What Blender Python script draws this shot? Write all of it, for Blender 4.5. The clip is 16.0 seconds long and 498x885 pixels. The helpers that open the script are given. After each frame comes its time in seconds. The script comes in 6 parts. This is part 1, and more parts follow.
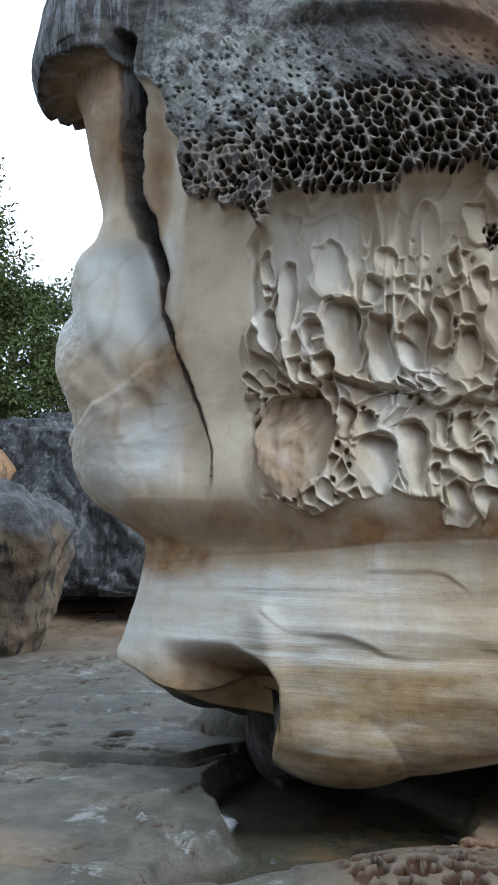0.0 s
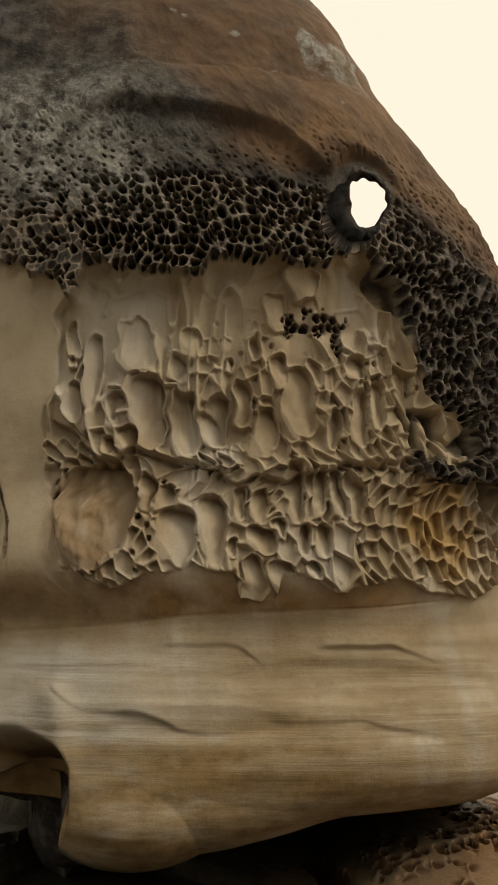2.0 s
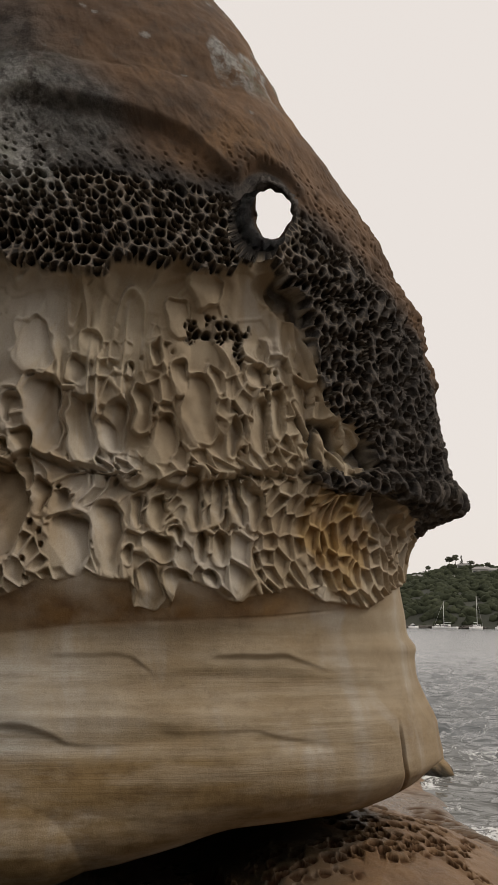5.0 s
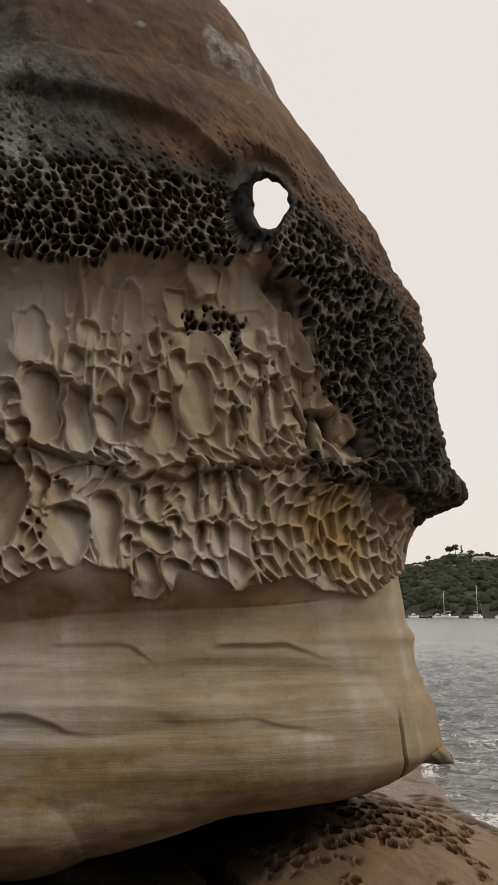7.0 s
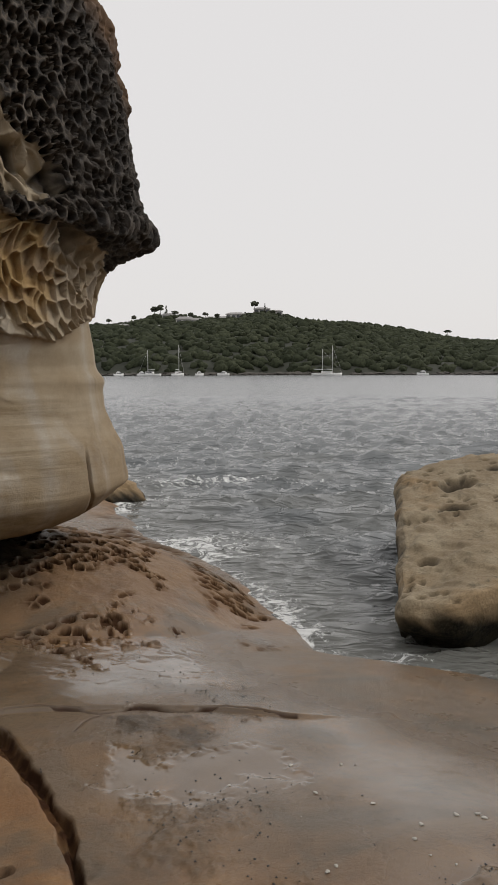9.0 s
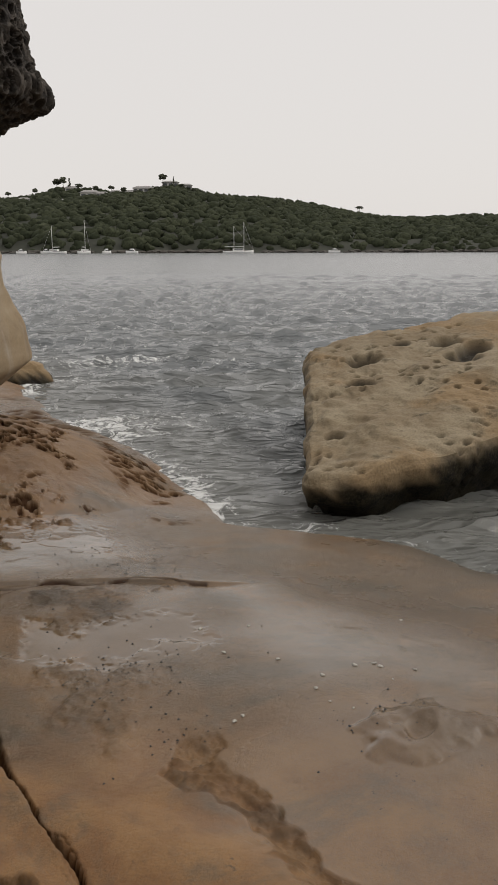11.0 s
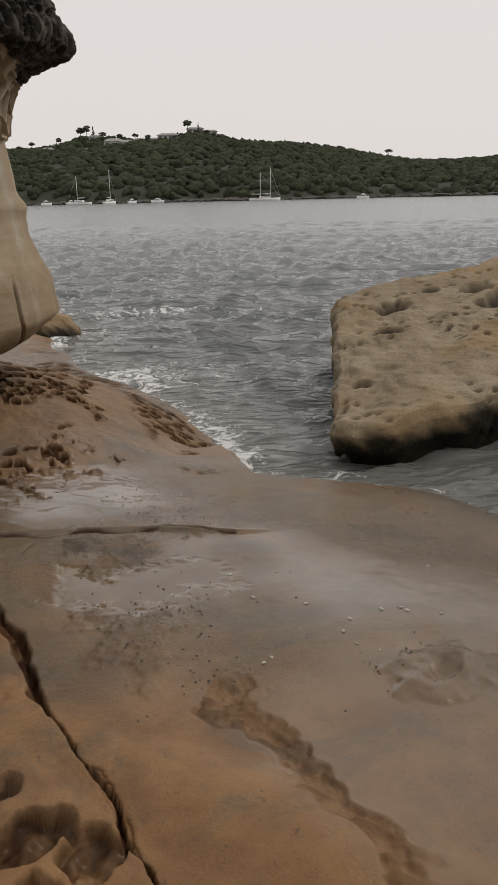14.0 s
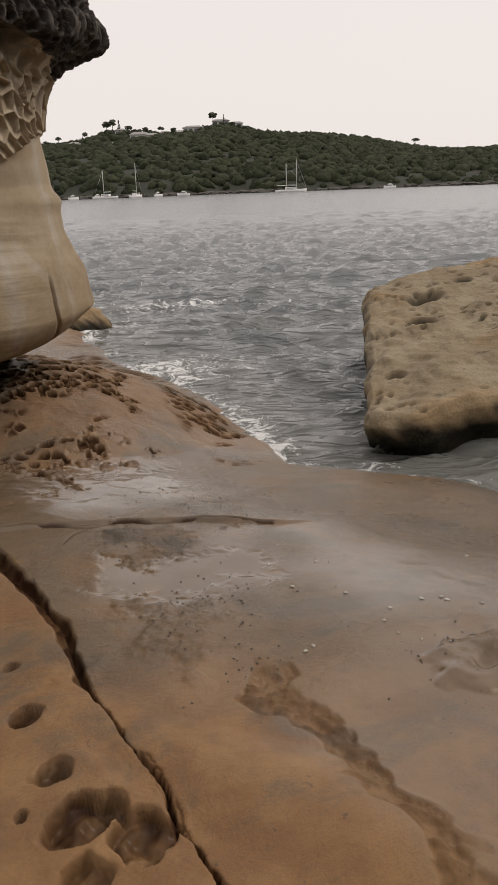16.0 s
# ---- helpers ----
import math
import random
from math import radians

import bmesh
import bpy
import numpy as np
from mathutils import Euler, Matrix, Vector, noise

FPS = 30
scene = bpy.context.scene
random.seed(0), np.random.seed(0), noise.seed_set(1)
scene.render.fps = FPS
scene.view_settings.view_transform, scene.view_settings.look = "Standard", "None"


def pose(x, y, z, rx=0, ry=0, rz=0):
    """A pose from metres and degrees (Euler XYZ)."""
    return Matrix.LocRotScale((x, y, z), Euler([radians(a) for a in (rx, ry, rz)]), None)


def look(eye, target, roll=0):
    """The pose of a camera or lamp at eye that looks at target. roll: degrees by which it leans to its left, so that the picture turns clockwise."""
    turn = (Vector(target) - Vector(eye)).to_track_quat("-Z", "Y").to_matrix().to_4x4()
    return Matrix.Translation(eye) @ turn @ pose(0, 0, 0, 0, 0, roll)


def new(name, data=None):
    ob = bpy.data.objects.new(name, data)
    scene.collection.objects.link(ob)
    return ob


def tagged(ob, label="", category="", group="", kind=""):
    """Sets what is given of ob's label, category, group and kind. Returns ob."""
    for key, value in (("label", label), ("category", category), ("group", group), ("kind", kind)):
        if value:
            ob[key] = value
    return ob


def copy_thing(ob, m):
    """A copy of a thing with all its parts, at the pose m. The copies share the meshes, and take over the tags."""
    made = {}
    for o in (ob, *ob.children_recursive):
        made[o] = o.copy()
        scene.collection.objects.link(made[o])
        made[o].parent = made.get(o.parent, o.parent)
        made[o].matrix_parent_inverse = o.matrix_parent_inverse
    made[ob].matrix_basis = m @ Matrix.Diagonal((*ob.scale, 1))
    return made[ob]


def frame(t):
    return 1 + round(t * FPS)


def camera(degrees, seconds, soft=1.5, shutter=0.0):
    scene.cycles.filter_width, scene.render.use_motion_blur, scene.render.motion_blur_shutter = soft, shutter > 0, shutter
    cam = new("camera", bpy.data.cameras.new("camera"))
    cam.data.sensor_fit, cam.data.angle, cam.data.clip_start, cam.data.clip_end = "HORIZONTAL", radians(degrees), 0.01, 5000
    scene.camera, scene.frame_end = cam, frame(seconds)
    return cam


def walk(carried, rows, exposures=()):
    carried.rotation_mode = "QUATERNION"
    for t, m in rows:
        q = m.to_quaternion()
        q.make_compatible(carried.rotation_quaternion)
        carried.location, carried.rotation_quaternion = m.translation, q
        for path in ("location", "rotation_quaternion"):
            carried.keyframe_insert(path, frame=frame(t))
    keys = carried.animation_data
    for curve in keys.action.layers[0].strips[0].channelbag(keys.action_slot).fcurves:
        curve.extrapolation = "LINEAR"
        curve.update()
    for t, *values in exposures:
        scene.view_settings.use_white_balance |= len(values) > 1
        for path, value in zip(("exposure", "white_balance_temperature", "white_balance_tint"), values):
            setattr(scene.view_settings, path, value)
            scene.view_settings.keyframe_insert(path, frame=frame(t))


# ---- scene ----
# ---- camera ----
cam = camera(33.75, 16.0, soft=1.0)
EYE = 1.6  # metres above the rock shelf
PATH = [  # seconds, shift of the eye, turn
(0.0, -0.000, 0.000, 0.000, 96.76, -0.83, -0.11),
(0.5, -0.011, -0.019, 0.014, 96.85, -0.93, 0.06),
(1.0, -0.009, -0.036, 0.025, 99.39, -0.82, -0.83),
(1.5, -0.053, -0.069, 0.041, 101.08, -0.33, -8.15),
(2.0, -0.067, -0.063, 0.042, 101.44, -0.50, -14.66),
(2.5, -0.059, -0.044, 0.035, 102.06, -0.31, -18.73),
(3.0, -0.068, -0.021, 0.026, 102.30, -0.14, -21.02),
(3.5, -0.062, -0.006, 0.030, 102.15, -0.38, -21.72),
(4.0, -0.061, -0.003, 0.029, 102.29, -0.73, -21.89),
(6.5, -0.058, -0.028, 0.026, 102.19, -0.47, -22.04),
(7.0, -0.054, -0.024, 0.019, 101.65, -0.31, -21.90),
(7.5, -0.023, -0.005, 0.001, 98.78, 0.27, -23.44),
(8.0, 0.005, -0.018, -0.033, 92.78, 0.77, -30.04),
(8.5, 0.039, -0.032, -0.054, 88.61, 0.71, -36.76),
(9.0, 0.058, -0.049, -0.075, 85.00, 0.19, -41.98),
(9.5, 0.069, -0.068, -0.088, 82.10, 0.71, -44.38),
(10.0, 0.083, -0.073, -0.097, 80.07, 0.33, -47.04),
(12.5, 0.068, -0.059, -0.104, 73.89, 0.49, -47.23),
(13.0, 0.061, -0.062, -0.105, 73.60, 0.66, -46.77),
(13.5, 0.068, -0.079, -0.106, 73.40, 0.91, -46.55),
(14.0, 0.069, -0.090, -0.105, 73.26, 1.24, -46.31),
(14.5, 0.065, -0.078, -0.107, 73.17, 1.81, -46.12),
(15.0, 0.050, -0.077, -0.112, 72.90, 2.01, -45.79),
(15.5, 0.043, -0.075, -0.112, 72.59, 2.02, -45.44),
(16.0, 0.021, -0.070, -0.105, 72.78, 2.04, -44.59),
]
walk(cam, [(t, pose(x, y, EYE + z, a, b, c)) for t, x, y, z, a, b, c in PATH],
     exposures=[(0.0, 1.15, 5200, 5), (0.5, 1.1, 6050, -6), (1.0, 0.75, 7700, -3), (1.5, 0.56, 8900, 4), (2.0, 0.18, 8400, 8),
                (2.5, -0.05, 7500, 11), (3.5, -0.1, 7100, 13), (7.0, -0.1, 7100, 13), (8.0, -0.05, 6800, 11), (9.0, -0.14, 6600, 11), (10.0, -0.14, 6700, 11), (12.5, -0.24, 6800, 12), (14.5, -0.2, 6850, 13), (16.0, -0.04, 7000, 15)])

# ---- sky and sun: an overcast day ----
world = bpy.data.worlds.new("overcast_sky")
scene.world = world
world.use_nodes = True
wt = world.node_tree
wt.nodes.clear()
SUN_EL, SUN_AZ = radians(44), radians(126)  # azimuth clockwise from +y
sky = wt.nodes.new("ShaderNodeTexSky")
sky.sky_type, sky.sun_disc = "NISHITA", False
sky.sun_elevation, sky.sun_rotation = SUN_EL, SUN_AZ
sky.air_density, sky.dust_density = 1.0, 4.0
veil = wt.nodes.new("ShaderNodeMix")  # cloud cover over the clear sky
veil.data_type = "RGBA"
veil.inputs[0].default_value = 0.9
veil.inputs[7].default_value = (9.0, 8.9, 8.85, 1)
back = wt.nodes.new("ShaderNodeBackground")
back.inputs[1].default_value = 0.1
wout = wt.nodes.new("ShaderNodeOutputWorld")
wt.links.new(sky.outputs[0], veil.inputs[6])
wt.links.new(veil.outputs[2], back.inputs[0])
wt.links.new(back.outputs[0], wout.inputs[0])
sun = new("sun", bpy.data.lights.new("sun", "SUN"))
sun.data.energy, sun.data.angle, sun.data.color = 1.05, radians(18), (1, 0.97, 0.92)
sun.matrix_world = look((math.sin(SUN_AZ) * math.cos(SUN_EL) * 50, math.cos(SUN_AZ) * math.cos(SUN_EL) * 50, math.sin(SUN_EL) * 50), (0, 0, 0))
# ---- arithmetic for shapes ----
def hash01(ix, iy, seed):
    h = (ix.astype(np.int64) * 374761393 + iy.astype(np.int64) * 668265263 + seed * 974634777) & 0xFFFFFFFF
    h = ((h ^ (h >> 13)) * 1274126177) & 0xFFFFFFFF
    h = ((h ^ (h >> 15)) * 2246822519) & 0xFFFFFFFF
    return ((h ^ (h >> 14)) & 0xFFFFFF) / float(0x1000000)


def vnoise(x, y, seed=0):
    ix, iy = np.floor(x), np.floor(y)
    u, v = x - ix, y - iy
    u, v = u * u * u * (u * (u * 6 - 15) + 10), v * v * v * (v * (v * 6 - 15) + 10)
    a, b = hash01(ix, iy, seed), hash01(ix + 1, iy, seed)
    c, d = hash01(ix, iy + 1, seed), hash01(ix + 1, iy + 1, seed)
    return (a * (1 - u) + b * u) * (1 - v) + (c * (1 - u) + d * u) * v - 0.5


def fbm(x, y, seed=0, octaves=4, gain=0.5):
    total, amp = 0.0, 1.0
    for k in range(octaves):
        total = total + amp * vnoise(x * 2 ** k + 17.3 * k, y * 2 ** k - 9.1 * k, seed + k)
        amp *= gain
    return total


def voronoi(x, y, seed=0, jitter=0.8):
    """Distances to the two nearest cell centres, the nearest one's random value and the offset from it."""
    ix, iy = np.floor(x), np.floor(y)
    f1, f2 = np.full(x.shape, 9.0), np.full(x.shape, 9.0)
    rnd, ox, oy = np.zeros(x.shape), np.zeros(x.shape), np.zeros(x.shape)
    for dx in (-1, 0, 1):
        for dy in (-1, 0, 1):
            cx, cy = ix + dx, iy + dy
            px = cx + 0.5 + jitter * (hash01(cx, cy, seed) - 0.5)
            py = cy + 0.5 + jitter * (hash01(cx, cy, seed + 101) - 0.5)
            d = np.hypot(x - px, y - py)
            near = d < f1
            f2 = np.where(near, f1, np.minimum(f2, d))
            rnd = np.where(near, hash01(cx, cy, seed + 202), rnd)
            ox, oy = np.where(near, x - px, ox), np.where(near, y - py, oy)
            f1 = np.where(near, d, f1)
    return f1, f2, rnd, ox, oy


def sstep(a, b, x):
    t = np.clip((x - a) / (b - a), 0, 1)
    return t * t * (3 - 2 * t)


def curve(xs, ys, x):
    """A smooth curve through a few knots, without overshoot."""
    xs, ys = np.asarray(xs, float), np.asarray(ys, float)
    h, s = np.diff(xs), np.diff(ys) / np.diff(xs)
    m = np.zeros(len(xs))
    m[1:-1] = np.where(s[:-1] * s[1:] > 0, 2 * s[:-1] * s[1:] / np.where(s[:-1] + s[1:] == 0, 1, s[:-1] + s[1:]), 0)
    m[0], m[-1] = s[0], s[-1]
    x = np.clip(x, xs[0], xs[-1])
    k = np.clip(np.searchsorted(xs, x) - 1, 0, len(h) - 1)
    t = (x - xs[k]) / h[k]
    return ((1 + 2 * t) * (1 - t) ** 2 * ys[k] + t * (1 - t) ** 2 * h[k] * m[k]
            + t * t * (3 - 2 * t) * ys[k + 1] + t * t * (t - 1) * h[k] * m[k + 1])


def line_dist(x, y, pts):
    """Distance to a line of straight pieces, and the share of the way along it."""
    best, way = np.full(x.shape, 99.0), np.zeros(x.shape)
    n = len(pts) - 1
    for i, ((ax, ay), (bx, by)) in enumerate(zip(pts[:-1], pts[1:])):
        vx, vy = bx - ax, by - ay
        t = np.clip(((x - ax) * vx + (y - ay) * vy) / (vx * vx + vy * vy), 0, 1)
        d = np.hypot(x - ax - t * vx, y - ay - t * vy)
        way = np.where(d < best, (i + t) / n, way)
        best = np.minimum(best, d)
    return best, way


def inside(x, y, pts):
    odd = np.zeros(x.shape, bool)
    for (ax, ay), (bx, by) in zip(pts, pts[1:] + pts[:1]):
        if ay != by:
            odd ^= ((ay > y) != (by > y)) & (x < (bx - ax) * (y - ay) / (by - ay) + ax)
    return odd


def blob(x, y, cx, cy, rx, ry, turn=0.0):
    """1 in the middle of an oval, 0 outside it."""
    c, s = math.cos(turn), math.sin(turn)
    u, v = ((x - cx) * c + (y - cy) * s) / rx, (-(x - cx) * s + (y - cy) * c) / ry
    return np.clip(1 - u * u - v * v, 0, 1)
# ---- materials ----
def material(name):
    m = bpy.data.materials.new(name)
    m.use_nodes = True
    t = m.node_tree
    return m, t, t.nodes["Principled BSDF"]


def node(t, kind, **inputs):
    """A shader node; inputs by name with _ for spaces, given as values or as sockets."""
    n = t.nodes.new(kind)
    for key, value in inputs.items():
        put(t, n.inputs[key.replace("_", " ")], value)
    return n


def put(t, socket, value):
    if isinstance(value, bpy.types.NodeSocket):
        t.links.new(value, socket)
    else:
        if socket.type == "RGBA" and len(value) == 3:
            value = (*value, 1)
        socket.default_value = value


def mixc(t, fac, a, b, blend="MIX"):
    n = t.nodes.new("ShaderNodeMix")
    n.data_type, n.blend_type = "RGBA", blend
    put(t, n.inputs[0], fac), put(t, n.inputs[6], a), put(t, n.inputs[7], b)
    return n.outputs[2]


def calc(t, op, a, b=0.0, c=0.0, clamp=False):
    n = t.nodes.new("ShaderNodeMath")
    n.operation, n.use_clamp = op, clamp
    for i, v in enumerate((a, b, c)):
        put(t, n.inputs[i], v)
    return n.outputs[0]


def spread(t, value, lo, hi, a=0.0, b=1.0):
    n = t.nodes.new("ShaderNodeMapRange")
    n.interpolation_type = "SMOOTHSTEP"
    for i, v in enumerate((value, lo, hi, a, b)):
        put(t, n.inputs[i], v)
    return n.outputs[0]


def noise_of(t, scale, detail=5.0, rough=0.55, stretch=(1, 1, 1), warp=0.0, turn=0.0):
    place = t.nodes.new("ShaderNodeTexCoord").outputs["Object"]
    if turn:
        place = node(t, "ShaderNodeMapping", Vector=place, Rotation=(0, 0, turn)).outputs[0]
    m = node(t, "ShaderNodeMapping", Vector=place, Scale=stretch)
    return node(t, "ShaderNodeTexNoise", Vector=m.outputs[0], Scale=scale, Detail=detail, Roughness=rough, Distortion=warp).outputs[0]


def mask(t, name):
    n = t.nodes.new("ShaderNodeAttribute")
    n.attribute_name = name
    return n.outputs["Fac"]


def relief(t, bsdf, *layers):
    """Bumps, each (height, distance in metres, strength), one over the other."""
    last = None
    for height, far, strength in layers:
        b = node(t, "ShaderNodeBump", Height=height, Distance=far, Strength=strength)
        if last:
            t.links.new(last, b.inputs["Normal"])
        last = b.outputs[0]
    t.links.new(last, bsdf.inputs["Normal"])


def boulder_stone():
    m, t, b = material("weathered_sandstone")
    big, mid, fine = noise_of(t, 1.3, 6, 0.6), noise_of(t, 9, 6, 0.6), noise_of(t, 160, 3, 0.6)
    beds = noise_of(t, 1.5, 7, 0.62, (0.5, 0.5, 5), 0.9)
    pale = mixc(t, spread(t, big, 0.35, 0.65), (0.40, 0.325, 0.225), (0.49, 0.42, 0.315))
    pale = mixc(t, spread(t, mid, 0.5, 0.75, 0, 0.35), pale, (0.31, 0.25, 0.18))
    pale = mixc(t, spread(t, noise_of(t, 1.6, 6, 0.6, (1.6, 1.6, 0.45), 0.8), 0.48, 0.66, 0, 0.75), pale, (0.54, 0.51, 0.455))
    pale = mixc(t, calc(t, "MULTIPLY", mask(t, "bleach"), spread(t, noise_of(t, 1.8, 6, 0.6), 0.3, 0.6, 0.2, 0.9)), pale, (0.55, 0.56, 0.535))
    pale = mixc(t, calc(t, "MULTIPLY", mask(t, "bed"), spread(t, beds, 0.42, 0.68, 0, 0.75)), pale, (0.17, 0.135, 0.085))
    lamina = noise_of(t, 2.2, 5, 0.6, (0.35, 0.35, 26), 0.3)
    pale = mixc(t, calc(t, "MULTIPLY", mask(t, "bed"), spread(t, lamina, 0.45, 0.62, 0, 0.3)), pale, (0.24, 0.19, 0.12))
    iron = mixc(t, spread(t, mid, 0.3, 0.7), (0.26, 0.155, 0.065), (0.17, 0.095, 0.042))
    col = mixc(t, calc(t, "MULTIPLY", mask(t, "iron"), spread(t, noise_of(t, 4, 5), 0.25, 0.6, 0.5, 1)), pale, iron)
    col = mixc(t, calc(t, "MULTIPLY", mask(t, "ochre"), spread(t, noise_of(t, 2.6, 7, 0.65, (0.5, 0.5, 2.6)), 0.34, 0.62, 0.3, 1)), col, mixc(t, spread(t, mid, 0.4, 0.65), (0.235, 0.16, 0.075), (0.17, 0.113, 0.052)))
    col = mixc(t, calc(t, "MULTIPLY", mask(t, "gold"), spread(t, noise_of(t, 5, 5, 0.6), 0.3, 0.6, 0.45, 1)), col, mixc(t, spread(t, mid, 0.4, 0.65), (0.5, 0.33, 0.12), (0.36, 0.21, 0.075)))
    dome = mixc(t, spread(t, noise_of(t, 1.7, 6, 0.6), 0.35, 0.65), (0.105, 0.066, 0.042), (0.18, 0.112, 0.068))
    dome = mixc(t, spread(t, noise_of(t, 6, 6, 0.7), 0.52, 0.7, 0, 0.5), dome, (0.06, 0.05, 0.043))
    dome = mixc(t, spread(t, noise_of(t, 0.9, 7, 0.7), 0.5, 0.64, 0, 0.7), dome, (0.25, 0.148, 0.076))
    dome = mixc(t, spread(t, noise_of(t, 1.1, 8, 0.72, (1.5, 1.5, 0.8)), 0.52, 0.64, 0, 0.45), dome, (0.06, 0.048, 0.04))
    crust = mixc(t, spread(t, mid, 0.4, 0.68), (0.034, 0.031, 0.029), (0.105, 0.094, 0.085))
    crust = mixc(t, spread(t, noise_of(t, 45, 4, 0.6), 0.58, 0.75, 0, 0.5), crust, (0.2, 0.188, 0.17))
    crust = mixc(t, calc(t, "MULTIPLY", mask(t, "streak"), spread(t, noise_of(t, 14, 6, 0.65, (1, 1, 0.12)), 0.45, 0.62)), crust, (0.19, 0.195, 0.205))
    # crust colour, which also paints shade below the cap and under the foot
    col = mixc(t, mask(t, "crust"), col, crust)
    col = mixc(t, mask(t, "dome"), col, dome)
    # paler pit rims; the contrast puts some of the pits' shade into colour
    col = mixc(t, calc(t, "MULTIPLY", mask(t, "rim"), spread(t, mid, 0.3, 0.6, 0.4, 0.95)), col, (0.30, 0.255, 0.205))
    lichen = mixc(t, spread(t, noise_of(t, 30, 5, 0.7), 0.4, 0.6), (0.2, 0.203, 0.195), (0.38, 0.385, 0.37))
    lichen = mixc(t, spread(t, noise_of(t, 4, 4), 0.5, 0.7), lichen, (0.2, 0.21, 0.17))
    col = mixc(t, calc(t, "MULTIPLY", mask(t, "lichen"), spread(t, noise_of(t, 7, 6, 0.7), 0.38, 0.55)), col, lichen)
    col = mixc(t, spread(t, fine, 0.3, 0.7, 0, 0.45), col, (0.55, 0.5, 0.44), "MULTIPLY")
    col = mixc(t, spread(t, noise_of(t, 42, 5, 0.7), 0.56, 0.7, 0, 0.25), col, (0.55, 0.5, 0.45), "MULTIPLY")
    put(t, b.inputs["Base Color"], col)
    put(t, b.inputs["Roughness"], spread(t, mid, 0.2, 0.8, 0.75, 0.95))
    put(t, b.inputs["Specular IOR Level"], 0.25)
    rough = calc(t, "ADD", calc(t, "SUBTRACT", mask(t, "crust"), calc(t, "MULTIPLY", mask(t, "dome"), 0.7)), 0.4)
    relief(t, b, (noise_of(t, 28, 6, 0.65), 0.02, calc(t, "MULTIPLY", rough, 0.45)), (beds, 0.03, calc(t, "MULTIPLY", mask(t, "bed"), 0.12)), (lamina, 0.012, calc(t, "MULTIPLY", mask(t, "bed"), 0.3)), (fine, 0.004, 0.35))
    return m


def shelf_stone():
    m, t, b = material("wet_sandstone_shelf")
    big, mid, fine = noise_of(t, 0.9, 6, 0.6), noise_of(t, 5, 7, 0.62), noise_of(t, 120, 3, 0.6)
    tan = mixc(t, spread(t, big, 0.35, 0.65), (0.135, 0.092, 0.056), (0.172, 0.122, 0.078))
    tan = mixc(t, spread(t, mid, 0.45, 0.7, 0, 0.4), tan, (0.1, 0.066, 0.04))
    rust = mixc(t, spread(t, mid, 0.35, 0.65), (0.33, 0.18, 0.072), (0.24, 0.12, 0.048))
    col = mixc(t, mask(t, "rust"), tan, rust)
    grey = mixc(t, spread(t, noise_of(t, 3, 7, 0.68), 0.42, 0.6), (0.05, 0.048, 0.037), (0.11, 0.1, 0.077))
    grey = mixc(t, spread(t, noise_of(t, 2.0, 8, 0.75), 0.57, 0.63, 0, 0.75), grey, (0.27, 0.27, 0.255))
    grey = mixc(t, spread(t, noise_of(t, 13, 6, 0.7), 0.52, 0.6, 0, 0.6), grey, (0.055, 0.05, 0.038))
    grey = mixc(t, spread(t, noise_of(t, 48, 4, 0.7), 0.52, 0.62, 0, 0.55), grey, (0.03, 0.029, 0.022))
    grey = mixc(t, spread(t, noise_of(t, 30, 4, 0.7), 0.6, 0.68, 0, 0.5), grey, (0.2, 0.195, 0.17))
    col = mixc(t, mask(t, "grey"), col, grey)
    col = mixc(t, mask(t, "silt"), col, mixc(t, mid, (0.04, 0.032, 0.023), (0.075, 0.06, 0.043)))
    # weed in the pool, and the boulder's shade painted beneath it
    col = mixc(t, mask(t, "weed_shade"), col, mixc(t, spread(t, noise_of(t, 40, 5), 0.4, 0.6), (0.012, 0.012, 0.007), (0.045, 0.04, 0.018)))
    near = calc(t, "SUBTRACT", 1.0, mask(t, "grey"))
    col = mixc(t, calc(t, "MULTIPLY", near, spread(t, noise_of(t, 2.1, 8, 0.72), 0.5, 0.64, 0, 0.42)), col, (0.235, 0.132, 0.055))
    col = mixc(t, calc(t, "MULTIPLY", near, spread(t, noise_of(t, 1.4, 8, 0.7, (1, 1, 1), 0.6), 0.5, 0.64, 0, 0.6)), col, (0.095, 0.085, 0.066))
    col = mixc(t, spread(t, noise_of(t, 12, 8, 0.75), 0.56, 0.7, 0, 0.25), col, (0.07, 0.046, 0.028))
    hair = noise_of(t, 1.7, 7, 0.65, (1, 1, 1), 0.8)
    lines = spread(t, calc(t, "ABSOLUTE", calc(t, "SUBTRACT", hair, 0.5)), 0.0, 0.006, 1, 0)
    col = mixc(t, calc(t, "MULTIPLY", lines, 0.14), col, (0.05, 0.036, 0.025))
    col = mixc(t, spread(t, noise_of(t, 2.6, 8, 0.7), 0.55, 0.7, 0, 0.22), col, (0.068, 0.05, 0.034))
    specks = spread(t, noise_of(t, 26, 5, 0.7), 0.65, 0.71)
    col = mixc(t, calc(t, "MULTIPLY", specks, 0.7), col, (0.05, 0.042, 0.035))
    col = mixc(t, spread(t, fine, 0.35, 0.7, 0, 0.25), col, (0.17, 0.135, 0.1))
    # dark red-brown of pits and crevice, deepened to paint their shade
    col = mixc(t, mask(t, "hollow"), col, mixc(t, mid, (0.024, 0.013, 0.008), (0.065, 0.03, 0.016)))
    put(t, b.inputs["Base Color"], col)
    wet = spread(t, calc(t, "ADD", big, calc(t, "MULTIPLY", mid, 0.5)), 0.6, 0.85, 0.24, 0.42)
